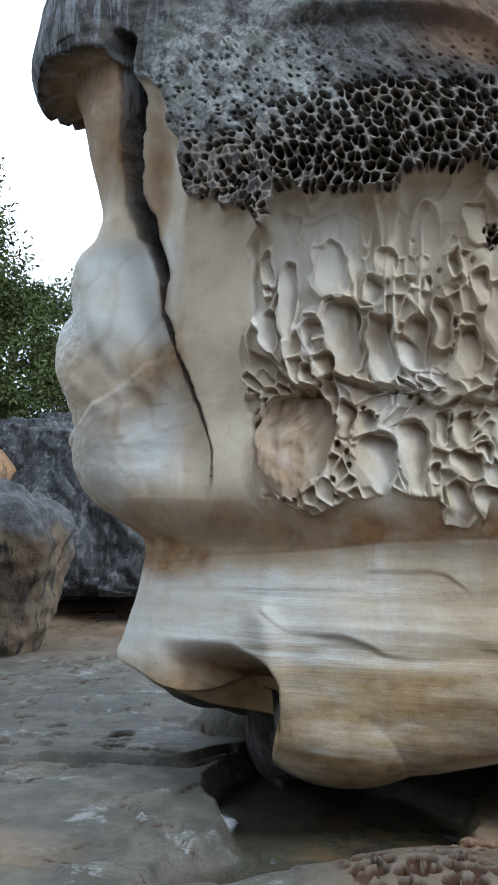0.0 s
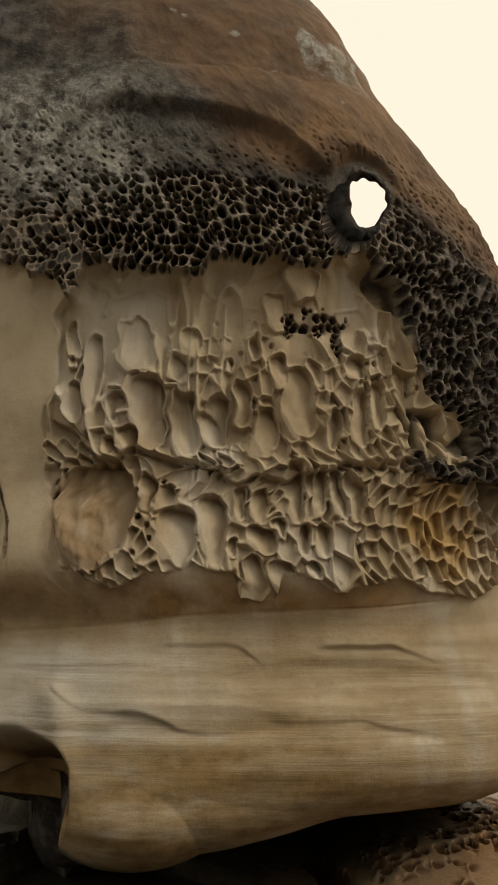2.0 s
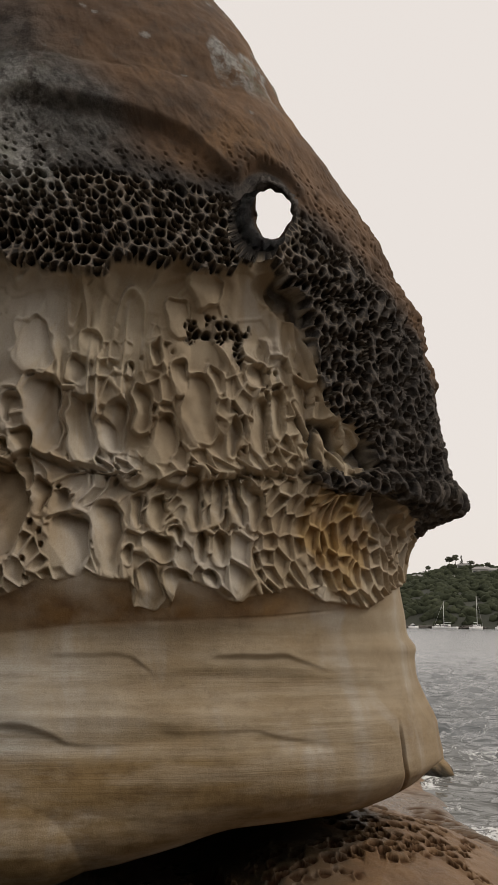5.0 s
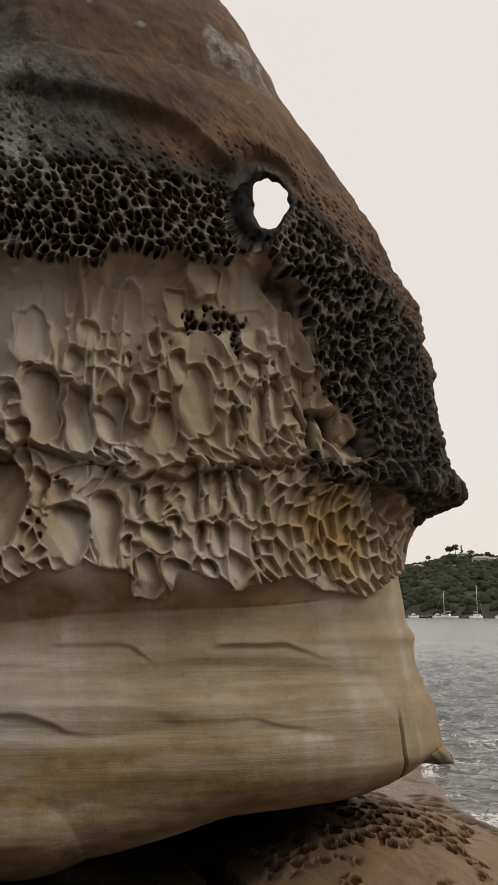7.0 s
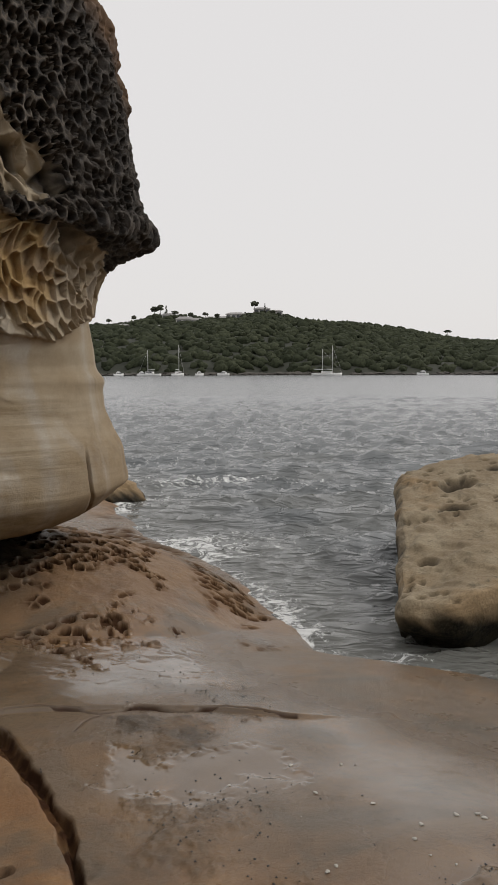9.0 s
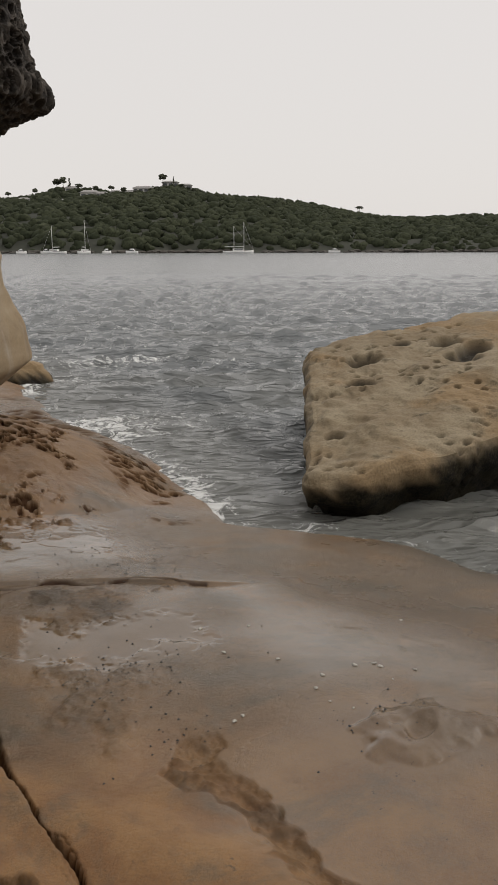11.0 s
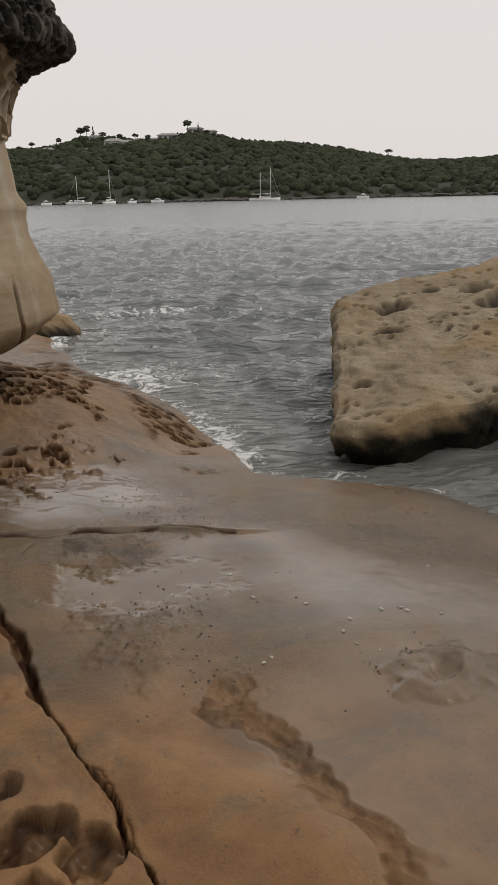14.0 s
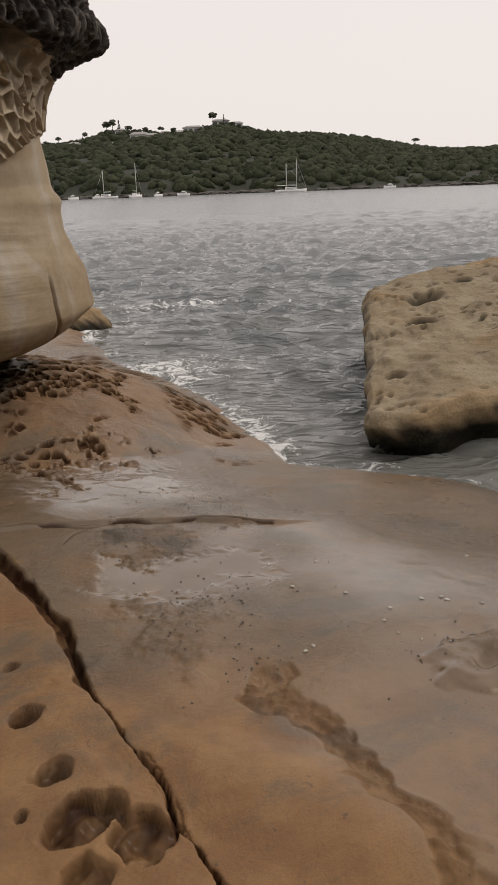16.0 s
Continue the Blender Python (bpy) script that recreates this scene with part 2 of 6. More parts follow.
    dry = calc(t, "ADD", wet, calc(t, "MULTIPLY", calc(t, "MAXIMUM", mask(t, "grey"), mask(t, "rust")), 0.3))
    put(t, b.inputs["Roughness"], calc(t, "ADD", calc(t, "MULTIPLY", dry, spread(t, mask(t, "wet"), 0.15, 0.95, 1.0, 0.12)), calc(t, "MULTIPLY", mask(t, "hollow"), 0.4)))
    firm = spread(t, mask(t, "wet"), 0.15, 0.95, 1.0, 0.1)
    put(t, b.inputs["Specular IOR Level"], spread(t, mask(t, "hollow"), 0.1, 0.7, 0.4, 0.05))
    put(t, b.inputs["Coat Weight"], spread(t, mask(t, "wet"), 0.05, 0.9, 0.0, 0.7))  # a film of water
    put(t, b.inputs["Coat Roughness"], spread(t, mask(t, "wet"), 0.4, 0.95, 0.3, 0.04))
    put(t, b.inputs["Coat IOR"], 1.33)
    relief(t, b, (mid, 0.02, calc(t, "MULTIPLY", firm, 0.4)), (noise_of(t, 34, 7, 0.75), 0.014, calc(t, "MULTIPLY", firm, 0.75)), (fine, 0.0025, calc(t, "MULTIPLY", firm, 0.4)))
    return m


def plain_stone(name, one, two, three, scale=3.0, rough=0.85, bump=0.5, gloss=0.3, cap=None):
    m, t, b = material(name)
    mid = noise_of(t, scale, 7, 0.65)
    col = mixc(t, spread(t, mid, 0.38, 0.64), one, two)
    col = mixc(t, spread(t, noise_of(t, scale * 2.7, 7, 0.7, (1.5, 1.5, 0.4)), 0.5, 0.62), col, three)
    col = mixc(t, spread(t, noise_of(t, scale * 22, 4, 0.6), 0.4, 0.75, 0, 0.4), col, tuple(c * 0.45 for c in one))
    if cap:
        col = mixc(t, mask(t, "top"), col, mixc(t, spread(t, noise_of(t, scale * 4, 6, 0.7), 0.4, 0.65), cap, tuple(c * 2.2 for c in cap)))
    put(t, b.inputs["Base Color"], col)
    put(t, b.inputs["Roughness"], rough)
    put(t, b.inputs["Specular IOR Level"], gloss)
    relief(t, b, (noise_of(t, scale * 6, 7, 0.7), 0.05, bump), (noise_of(t, scale * 35, 4, 0.6), 0.008, bump))
    return m


def slab_stone():
    m, t, b = material("tan_sandstone_slab")
    mid, fine = noise_of(t, 2.2, 7, 0.62), noise_of(t, 60, 4, 0.6)
    col = mixc(t, spread(t, mid, 0.36, 0.64), (0.24, 0.185, 0.117), (0.33, 0.272, 0.185))
    col = mixc(t, spread(t, noise_of(t, 1.0, 6), 0.48, 0.62, 0, 0.8), col, (0.3, 0.205, 0.11))
    col = mixc(t, spread(t, noise_of(t, 5, 8, 0.75), 0.55, 0.66, 0, 0.65), col, (0.06, 0.05, 0.03))
    # dents and pits go near black: their shade is put into the colour
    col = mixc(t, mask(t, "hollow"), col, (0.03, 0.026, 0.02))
    # weed near the waterline; on the undercut walls it also paints their shade
    col = mixc(t, mask(t, "weed_shade"), col, mixc(t, spread(t, noise_of(t, 9, 5), 0.4, 0.6), (0.006, 0.006, 0.005), (0.022, 0.019, 0.011)))
    col = mixc(t, spread(t, fine, 0.4, 0.7, 0, 0.34), col, (0.09, 0.07, 0.045))
    put(t, b.inputs["Base Color"], col)
    put(t, b.inputs["Roughness"], 0.7)
    put(t, b.inputs["Specular IOR Level"], 0.15)
    relief(t, b, (noise_of(t, 10, 6, 0.65), 0.04, 0.45), (fine, 0.006, 0.4))
    return m


def sea_water():
    m, t, b = material("grey_green_sea_water")
    def crest(n):
        return calc(t, "POWER", calc(t, "SUBTRACT", 1.0, calc(t, "ABSOLUTE", calc(t, "MULTIPLY_ADD", n, 4.0, -2.0))), 2.0)

    chop = calc(t, "ADD", crest(noise_of(t, 3.2, 3, 0.55, (0.4, 1, 1), 0.4, radians(45))), calc(t, "MULTIPLY", crest(noise_of(t, 1.1, 3, 0.5, (0.35, 1, 1), 0.4, radians(50))), 1.6))
    small = noise_of(t, 18, 5, 0.6, (0.5, 1, 1), 0.3, radians(35))
    froth = calc(t, "MULTIPLY", mask(t, "foam"), 1.0)
    lace = spread(t, calc(t, "ADD", noise_of(t, 6, 8, 0.75, (1, 1, 1), 1.5), calc(t, "MULTIPLY", froth, 0.30)), 0.74, 0.85)
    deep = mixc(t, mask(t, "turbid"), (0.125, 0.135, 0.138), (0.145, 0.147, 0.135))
    # water pales with distance: the sky's glare is put into its colour
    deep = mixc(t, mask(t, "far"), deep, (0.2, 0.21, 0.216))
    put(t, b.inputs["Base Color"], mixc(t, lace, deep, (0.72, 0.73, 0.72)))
    far = mask(t, "far")
    put(t, b.inputs["Roughness"], mixc(t, lace, mixc(t, far, (0.08, 0.08, 0.08), (0.22, 0.22, 0.22)), (0.7, 0.7, 0.7)))
    put(t, b.inputs["IOR"], 1.33)
    near = calc(t, "SUBTRACT", 1.0, calc(t, "MULTIPLY", far, 0.85))
    relief(t, b, (chop, 0.06, calc(t, "MULTIPLY", near, 0.64)), (small, 0.02, calc(t, "MULTIPLY", near, 0.5)), (lace, 0.01, calc(t, "MULTIPLY", near, 0.5)))
    return m


def film_water():
    m, t, b = material("clear_pool_water")
    put(t, b.inputs["Base Color"], (0.9, 0.93, 0.9))
    put(t, b.inputs["Roughness"], 0.03)
    put(t, b.inputs["IOR"], 1.33)
    put(t, b.inputs["Transmission Weight"], 1.0)
    relief(t, b, (noise_of(t, 14, 4), 0.004, 0.25))
    return m


def leaf_green(name, one, two):
    m, t, b = material(name)
    n = node(t, "ShaderNodeNewGeometry").outputs["Random Per Island"]
    col = mixc(t, n, one, two)
    col = mixc(t, spread(t, noise_of(t, 1.2, 4), 0.4, 0.65, 0, 0.6), col, tuple(c * 0.5 for c in one))
    put(t, b.inputs["Base Color"], col)
    put(t, b.inputs["Roughness"], 0.9)
    put(t, b.inputs["Specular IOR Level"], 0.08)
    return m


def plain(name, colour, rough=0.6, vary=0.25, scale=8.0, metal=0.0):
    m, t, b = material(name)
    col = mixc(t, spread(t, noise_of(t, scale, 5), 0.35, 0.7, 0, vary), colour, tuple(c * 0.5 for c in colour))
    put(t, b.inputs["Base Color"], col)
    put(t, b.inputs["Roughness"], rough)
    put(t, b.inputs["Metallic"], metal)
    return m


# ---- mesh helpers ----
def mesh_from(name, verts, faces, mat, masks=None, smooth=True):
    """A mesh object out of arrays; faces: an (n, 3) or (n, 4) array or a list of them."""
    me = bpy.data.meshes.new(name)
    sets = [np.asarray(f, np.int32) for f in (faces if isinstance(faces, list) else [faces])]
    loops = np.concatenate([f.ravel() for f in sets])
    sizes = np.concatenate([np.full(len(f), f.shape[1], np.int32) for f in sets])
    me.vertices.add(len(verts))
    me.vertices.foreach_set("co", np.asarray(verts, np.float32).ravel())
    me.loops.add(len(loops))
    me.loops.foreach_set("vertex_index", loops)
    me.polygons.add(len(sizes))
    me.polygons.foreach_set("loop_start", np.concatenate([[0], np.cumsum(sizes)[:-1]]).astype(np.int32))
    me.polygons.foreach_set("use_smooth", np.full(len(sizes), smooth))
    for key, values in (masks or {}).items():
        me.attributes.new(key, "FLOAT", "POINT").data.foreach_set("value", np.clip(values, 0, 1).astype(np.float32).ravel())
    me.update(calc_edges=True)
    me.validate()
    me.materials.append(mat)
    return new(name, me)


def grid_faces(rows, cols, wrap=False):
    i, j = np.meshgrid(np.arange(rows - 1), np.arange(cols if wrap else cols - 1), indexing="ij")
    j2 = (j + 1) % cols
    return np.stack([i * cols + j, i * cols + j2, (i + 1) * cols + j2, (i + 1) * cols + j], -1).reshape(-1, 4)


def part(name, bm, mat, parent=None, label="", smooth=True):
    me = bpy.data.meshes.new(name)
    bm.normal_update()
    bm.to_mesh(me)
    bm.free()
    me.materials.append(mat)
    if smooth:
        me.polygons.foreach_set("use_smooth", np.full(len(me.polygons), True))
    ob = new(name, me)
    if parent:
        ob.parent = parent
    return tagged(ob, label)


STONE = boulder_stone()
SHELF = shelf_stone()
SLAB = slab_stone()
SEA = sea_water()
POOL = film_water()
# ---- the great boulder: axes and sections ----
# w runs to the right along its face, q away from the shelf through it, h up.
TURN = radians(12)
MID_Q = 6.0
ROCK_H = [7.35, 7.27, 7.05, 6.5, 5.9, 5.4, 5.14, 5.08, 4.85, 4.35, 3.98, 3.8, 3.62, 3.3, 2.91, 2.62, 2.5, 2.41, 2.22, 2.08, 1.86, 1.53, 1.16, 0.81, 0.66, 0.5, 0.4, 0.31, 0.25, 0.27, 0.33, -0.4]
ROCK_L = [-1.2, -1.7, -1.95, -2.35, -2.5, -2.66, -2.71, -2.68, -2.58, -2.47, -2.38, -2.44, -2.56, -2.64, -2.7, -2.63, -2.59, -2.58, -2.56, -2.54, -2.41, -2.02, -2.08, -2.13, -2.15, -2.18, -1.9, -1.75, -1.6, -1.5, -1.0, -1.0]
ROCK_R = [-0.85, -0.6, -0.15, 0.5, 0.95, 1.285, 1.46, 1.5, 1.66, 1.985, 2.16, 2.25, 2.255, 2.305, 2.365, 2.425, 2.525, 2.465, 2.215, 2.155, 2.1, 2.15, 2.23, 2.29, 2.32, 2.36, 2.24, 2.1, 1.95, 1.85, 1.75, 1.75]
ROCK_F = [5.9, 5.72, 5.5, 5.15, 4.96, 4.86, 4.83, 4.81, 4.76, 4.72, 4.71, 4.72, 4.74, 4.78, 4.8, 4.82, 4.82, 4.83, 4.85, 4.87, 4.91, 5.03, 4.94, 4.84, 4.8, 4.79, 4.82, 4.9, 5.08, 5.5, 6.45, 6.5]
ROCK_B = [6.2, 6.3, 6.5, 6.6, 6.6, 6.6, 6.55, 6.55, 6.7, 6.9, 7.05, 7.2, 7.2, 7.2, 7.2, 7.2, 7.2, 7.2, 7.2, 7.1, 7.0, 6.9, 6.95, 7.0, 7.0, 6.95, 6.9, 6.85, 6.8, 6.9, 6.95, 7.0]
ROUND = 2.5


def rock_section(k, phi):
    """Points of the bare boulder for row places k and angles phi round it (arrays of one shape)."""
    n = np.arange(len(ROCK_H))
    h, lo, hi = curve(n, ROCK_H, k), curve(n, ROCK_L, k), curve(n, ROCK_R, k)
    hi = hi + 0.035 * np.exp(-((h - 1.46) / 0.05) ** 2) - 0.015 * np.exp(-((h - 1.26) / 0.08) ** 2) + 0.03 * np.exp(-((h - 0.85) / 0.2) ** 2)
    front, rear = curve(n, ROCK_F, k), curve(n, ROCK_B, k)
    c, s = np.cos(phi), np.sin(phi)
    e = 2 / ROUND
    w = (lo + hi) / 2 - (hi - lo) / 2 * np.sign(c) * np.abs(c) ** e
    q = MID_Q - np.where(s > 0, MID_Q - front, rear - MID_Q) * np.sign(s) * np.abs(s) ** e
    # the foot rises to the right and to the far left
    foot = curve([-2.6, -1.9, -1.3, -0.95, -0.6, -0.1, 0.3, 0.8, 1.3, 2.4], [0.3, 0.27, 0.04, -0.01, -0.03, 0.0, 0.08, 0.2, 0.22, 0.26], w)
    h = h + foot * sstep(1.3, 0.45, h) * sstep(-0.3, 0.1, h)
    return w, q, h


def rock_world(w, q, h):
    return np.stack([w * math.cos(TURN) + q * math.sin(TURN), -w * math.sin(TURN) + q * math.cos(TURN), h], -1)
# ---- the great boulder: its carved surface ----
CAP_W = [-3.1, -2.6, -2.2, -1.9, -1.72, -1.6, -1.5, -1.4, -1.1, -0.99, -0.86, -0.6, -0.17, -0.08, 0.2, 0.67, 0.75, 0.9, 1.08, 1.2, 1.25, 1.36, 1.57, 1.72, 1.8, 2.0, 2.4]
CAP_H = [5.12, 5.07, 4.97, 4.8, 4.62, 4.26, 3.86, 3.78, 3.68, 3.58, 3.75, 3.72, 3.72, 3.86, 3.82, 3.82, 3.92, 3.9, 3.75, 3.55, 3.2, 3.0, 2.79, 2.64, 2.42, 2.3, 2.18]
CRACK = [(-1.98, 5.0), (-1.95, 4.57), (-2.0, 4.23), (-1.98, 3.94), (-1.85, 3.65), (-1.74, 3.33), (-1.76, 3.11), (-1.66, 2.86), (-1.54, 2.58), (-1.42, 2.33), (-1.34, 2.15), (-1.31, 1.83)]
JAG = [(-1.12, 2.78), (-0.95, 2.72), (-0.85, 2.6), (-0.7, 2.5), (-0.55, 2.62), (-0.35, 2.57), (-0.12, 2.53), (0.11, 2.42), (0.39, 2.43), (0.62, 2.47), (0.87, 2.54), (1.2, 2.56)]
SCOOPS_HIGH = [(-0.99, 3.29, 0.057, 0.137, 0.04), (-1.01, 3.15, 0.039, 0.079, 0.04), (-0.83, 3.11, 0.106, 0.26, 0.045), (-0.96, 2.89, 0.071, 0.116, 0.05), (-0.56, 3.25, 0.149, 0.188, 0.035), (-0.48, 2.85, 0.163, 0.209, 0.07), (-0.23, 2.77, 0.106, 0.224, 0.065), (-0.03, 2.79, 0.092, 0.181, 0.06), (-0.66, 2.88, 0.046, 0.101, 0.05), (-0.6, 2.66, 0.078, 0.108, 0.06), (-0.72, 2.6, 0.06, 0.094, 0.05), (-0.57, 2.46, 0.071, 0.13, 0.05), (-0.79, 2.19, 0.255, 0.332, 0.07), (-0.46, 2.34, 0.085, 0.137, 0.05), (-0.3, 2.33, 0.099, 0.079, 0.045)]
SCOOPS_MIDDLE = [(-0.07, 2.72, 0.113, 0.137, 0.05), (0.26, 2.73, 0.099, 0.166, 0.06), (0.48, 2.89, 0.128, 0.253, 0.05), (0.69, 2.69, 0.057, 0.137, 0.06), (0.85, 2.79, 0.099, 0.181, 0.05), (0.84, 3.15, 0.092, 0.116, 0.055), (0.36, 3.46, 0.092, 0.144, 0.03), (0.23, 3.24, 0.053, 0.094, 0.055), (0.03, 3.15, 0.053, 0.065, 0.055), (0.59, 3.09, 0.078, 0.144, 0.04), (0.12, 2.92, 0.057, 0.166, 0.055), (0.37, 3.09, 0.064, 0.123, 0.05), (1.0, 2.89, 0.078, 0.181, 0.05), (0.53, 3.7, 0.106, 0.108, 0.03), (-0.23, 3.29, 0.078, 0.108, 0.035), (-0.3, 3.11, 0.064, 0.101, 0.05)]
SCOOPS_LOW = [(-0.26, 2.07, 0.142, 0.202, 0.06), (-0.05, 2.15, 0.106, 0.224, 0.065), (0.12, 2.26, 0.057, 0.137, 0.055), (0.26, 2.27, 0.078, 0.13, 0.055), (0.25, 2.03, 0.099, 0.108, 0.06), (0.44, 2.34, 0.078, 0.181, 0.06), (0.61, 2.34, 0.057, 0.159, 0.055), (0.71, 2.34, 0.053, 0.137, 0.055), (0.51, 2.09, 0.071, 0.101, 0.06), (0.19, 1.8, 0.099, 0.116, 0.05), (0.37, 1.8, 0.103, 0.116, 0.05), (0.08, 1.99, 0.05, 0.072, 0.05), (0.65, 2.08, 0.06, 0.108, 0.06), (0.35, 2.12, 0.043, 0.072, 0.05), (0.81, 2.31, 0.064, 0.13, 0.055), (0.58, 1.87, 0.071, 0.079, 0.05)]
HOLE = (0.89, 4.27, 0.185, 0.235)


def scoops(a, h, cw, ch, seed, lo=0.02, hi=0.15, flat=0.08):
    """Hollows side by side, deep under a sharp upper rim and running out below; 0 on a wall, 1 deep. Also the crests between them."""
    x = a / cw + 0.45 * fbm(a * 2.7, h * 2.0, seed + 5, 2)
    y = h / ch + 0.45 * fbm(a * 3.1 + 4, h * 2.5, seed + 6, 2)
    f1, f2, rnd, ox, oy = voronoi(x, y, seed, 0.95)
    wall = sstep(lo, hi, f2 - f1)
    return wall * (flat + (1 - flat) * np.clip(0.5 + 0.6 * oy + 0.8 * ox, 0, 1)) * (0.5 + 0.5 * rnd), np.exp(-((f2 - f1) / 0.09) ** 2)


def cups(w, a, h):
    """Single larger hollows of the pale face: width and height from the middle, deepest at the top; depth, and where they lie."""
    deep, where, lip = np.zeros(w.shape), np.zeros(w.shape), np.zeros(w.shape)
    wu = 0.09 * fbm(a * 5, h * 3.5, 131, 2) + 0.02 * fbm(a * 14, h * 11, 135, 2)
    wv = 0.10 * fbm(a * 6 + 9, h * 4, 133, 2) + 0.03 * fbm(a * 13, h * 8, 137, 2)
    for cw, ch, rw, rh, much in SCOOPS_HIGH + SCOOPS_MIDDLE + SCOOPS_LOW:
        rw, rh = rw * 0.85 if rw < 0.2 else rw, rh * 0.95
        u, v = (w + wu - cw) / rw, (h + wv - ch) / rh
        r = (np.abs(u) ** 2.8 + np.abs(v) ** 2.8) ** (1 / 2.8)
        shelve = np.clip(0.42 + 0.38 * v + 0.42 * u, 0, 1)
        here = sstep(1.02, 1.02 - 0.014 / rw - 0.02, r) * (0.03 + 0.97 * shelve) * much * 2.3
        deep = np.maximum(deep, here)
        where = np.maximum(where, sstep(1.08, 0.92, r))
        lip = np.maximum(lip, np.exp(-((r - 1.07) / 0.07) ** 2) * (0.4 + 0.6 * shelve))
    return deep, where, lip * (1 - where * 0.5)


def carve(w, a, h, s, q, v):
    """How far the surface stands out from the bare shape, and the masks of its crusts, stains and painted shade."""
    front = sstep(-0.05, 0.25, s)
    rag = 0.10 * fbm(a * 7, h * 6, 3, 2) + 0.05 * fbm(a * 2.2, h * 2, 4, 2)
    wander = w + 0.06 * fbm(a * 7, h * 6, 8, 2)
    cap_h = curve(CAP_W, CAP_H, wander) + rag
    steep = (curve(CAP_W, CAP_H, wander + 0.02) - curve(CAP_W, CAP_H, wander - 0.02)) / 0.04
    over = (h - cap_h) / np.sqrt(1 + steep ** 2)
    crust = sstep(-0.012, 0.012, over)
    strip = sstep(1.15, 1.25, w) * sstep(1.85, 1.75, w) * sstep(0.085, 0.065, np.abs(h - 2.53 + rag + 0.03 * (w - 1.5)))
    crust = np.maximum(crust, strip)
    crack_w = curve([1.83, 2.15, 2.58, 2.86, 3.11, 3.33, 3.65, 3.94, 4.23, 4.57, 5.0], [-1.31, -1.35, -1.54, -1.66, -1.76, -1.74, -1.85, -1.98, -2.0, -1.95, -1.98], h)
    d = 0.02 * fbm(a * 1.3, h * 1.1, 12, 4)
    # set back below the cap
    under = (1 - crust) * sstep(1.65, 2.5, h) * front
    d -= under * (1 - 0.35 * sstep(0.0, 0.6, w)) * (0.07 + 0.08 * (1 - np.exp(np.minimum(over, 0) / 0.09))) * sstep(-2.1, -1.75, w)
    cave = under * sstep(0.8, 1.0, w) * sstep(1.95, 1.75, w) * sstep(-0.06, 0.08, fbm(a * 3.2, h * 3.2, 48, 2) + 0.03)
    d -= cave * 0.15 * sstep(-0.22, -0.02, over + 0.12 * fbm(a * 5, h * 5, 49, 2))
    # honeycomb in the crust
    top = curve([-1.5, -1.19, -0.82, -0.34, 0.2, 0.55, 0.66, 1.1, 1.39, 1.75, 2.03, 2.25, 2.6], [4.2, 4.17, 4.3, 4.36, 4.34, 4.3, 4.28, 4.3, 4.1, 3.92, 3.57, 3.2, 2.9], w) + 0.05 * fbm(a * 6, h, 15, 2)
    size = np.where(w > 1.12, 0.052, np.where(w < -1.0, 0.05, 0.056))
    hx = a / size + 0.6 * fbm(a * 5, v * 5, 21, 3)
    hy = v / (size * (1.2 + 0.35 * (w > 1.12))) + 0.6 * fbm(a * 5, h * 5, 22, 3)
    f1, f2, rnd, ox, oy = voronoi(hx, hy, 23, 0.9)
    thick = 0.055 + 0.07 * (fbm(a * 4, h * 4, 25, 2) + 0.3) + 0.12 * sstep(-0.85, -1.25, w)
    thick = thick * np.where(w > 1.12, 0.55, 0.9)
    pit = sstep(0.0, 0.17, np.minimum(f2 - f1 - thick, 0.50 - f1 + 0.1 * rnd)) * np.where(w < -0.9, rnd > 0.35, True)
    zone = crust * np.maximum(sstep(0.03, -0.03, h - top), strip) * sstep(-1.56, -1.42, w) * sstep(-0.25, 0.0, s)
    d -= zone * pit * (0.10 + 0.05 * rnd) * (1 - 0.1 * sstep(1.1, 1.2, w) - 0.5 * sstep(1.5, 1.9, w))
    d += crust * sstep(1.5, 1.9, w) * (0.035 * fbm(a * 7, v * 4, 27, 3) + 0.03 * fbm(a * 19, v * 12, 28, 2) - 0.012)
    d += 0.27 * crust * sstep(-1.85, -2.35, w) * sstep(4.6, 4.8, h) * sstep(-0.2, 0.15, s)
    d += 0.08 * crust * sstep(1.45, 2.1, w) * sstep(4.2, 3.4, h) * sstep(2.3, 2.5, h) * front
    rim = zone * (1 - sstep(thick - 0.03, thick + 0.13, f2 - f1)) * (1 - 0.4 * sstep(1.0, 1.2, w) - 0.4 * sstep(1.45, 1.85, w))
    # stray holes above the honeycomb
    g1, g2, r2, _, _ = voronoi(a / 0.042, h / 0.038, 31, 0.85)
    stray = sstep(0.36, 0.2, g1) * (r2 > 0.62) * crust * (1 - zone) * sstep(5.0, 4.4, h) * front
    d -= stray * 0.035 * np.where(w < -0.5, 1.0, 0.45)
    # the recess below the cap takes the crust colour, painting its shade
    crust = np.maximum(crust, 0.92 * cave * sstep(-0.13, -0.07, over + 0.05 * fbm(a * 6, h * 5, 47, 2)))
    # the dome: an overhanging ledge, lumps and runnels
    ledge = curve([-1.7, -0.85, -0.07, 0.33, 0.55, 0.7, 1.2, 2.4], [4.75, 4.83, 4.78, 4.7, 4.5, 4.42, 4.45, 3.7], w) + 0.03 * fbm(a * 4, h, 41, 2)
    d += 0.09 * sstep(-0.06, 0.04, h - ledge) * sstep(-1.1, -0.6, w) * sstep(1.3, 0.7, w) * front
    up = sstep(4.3, 4.8, h)
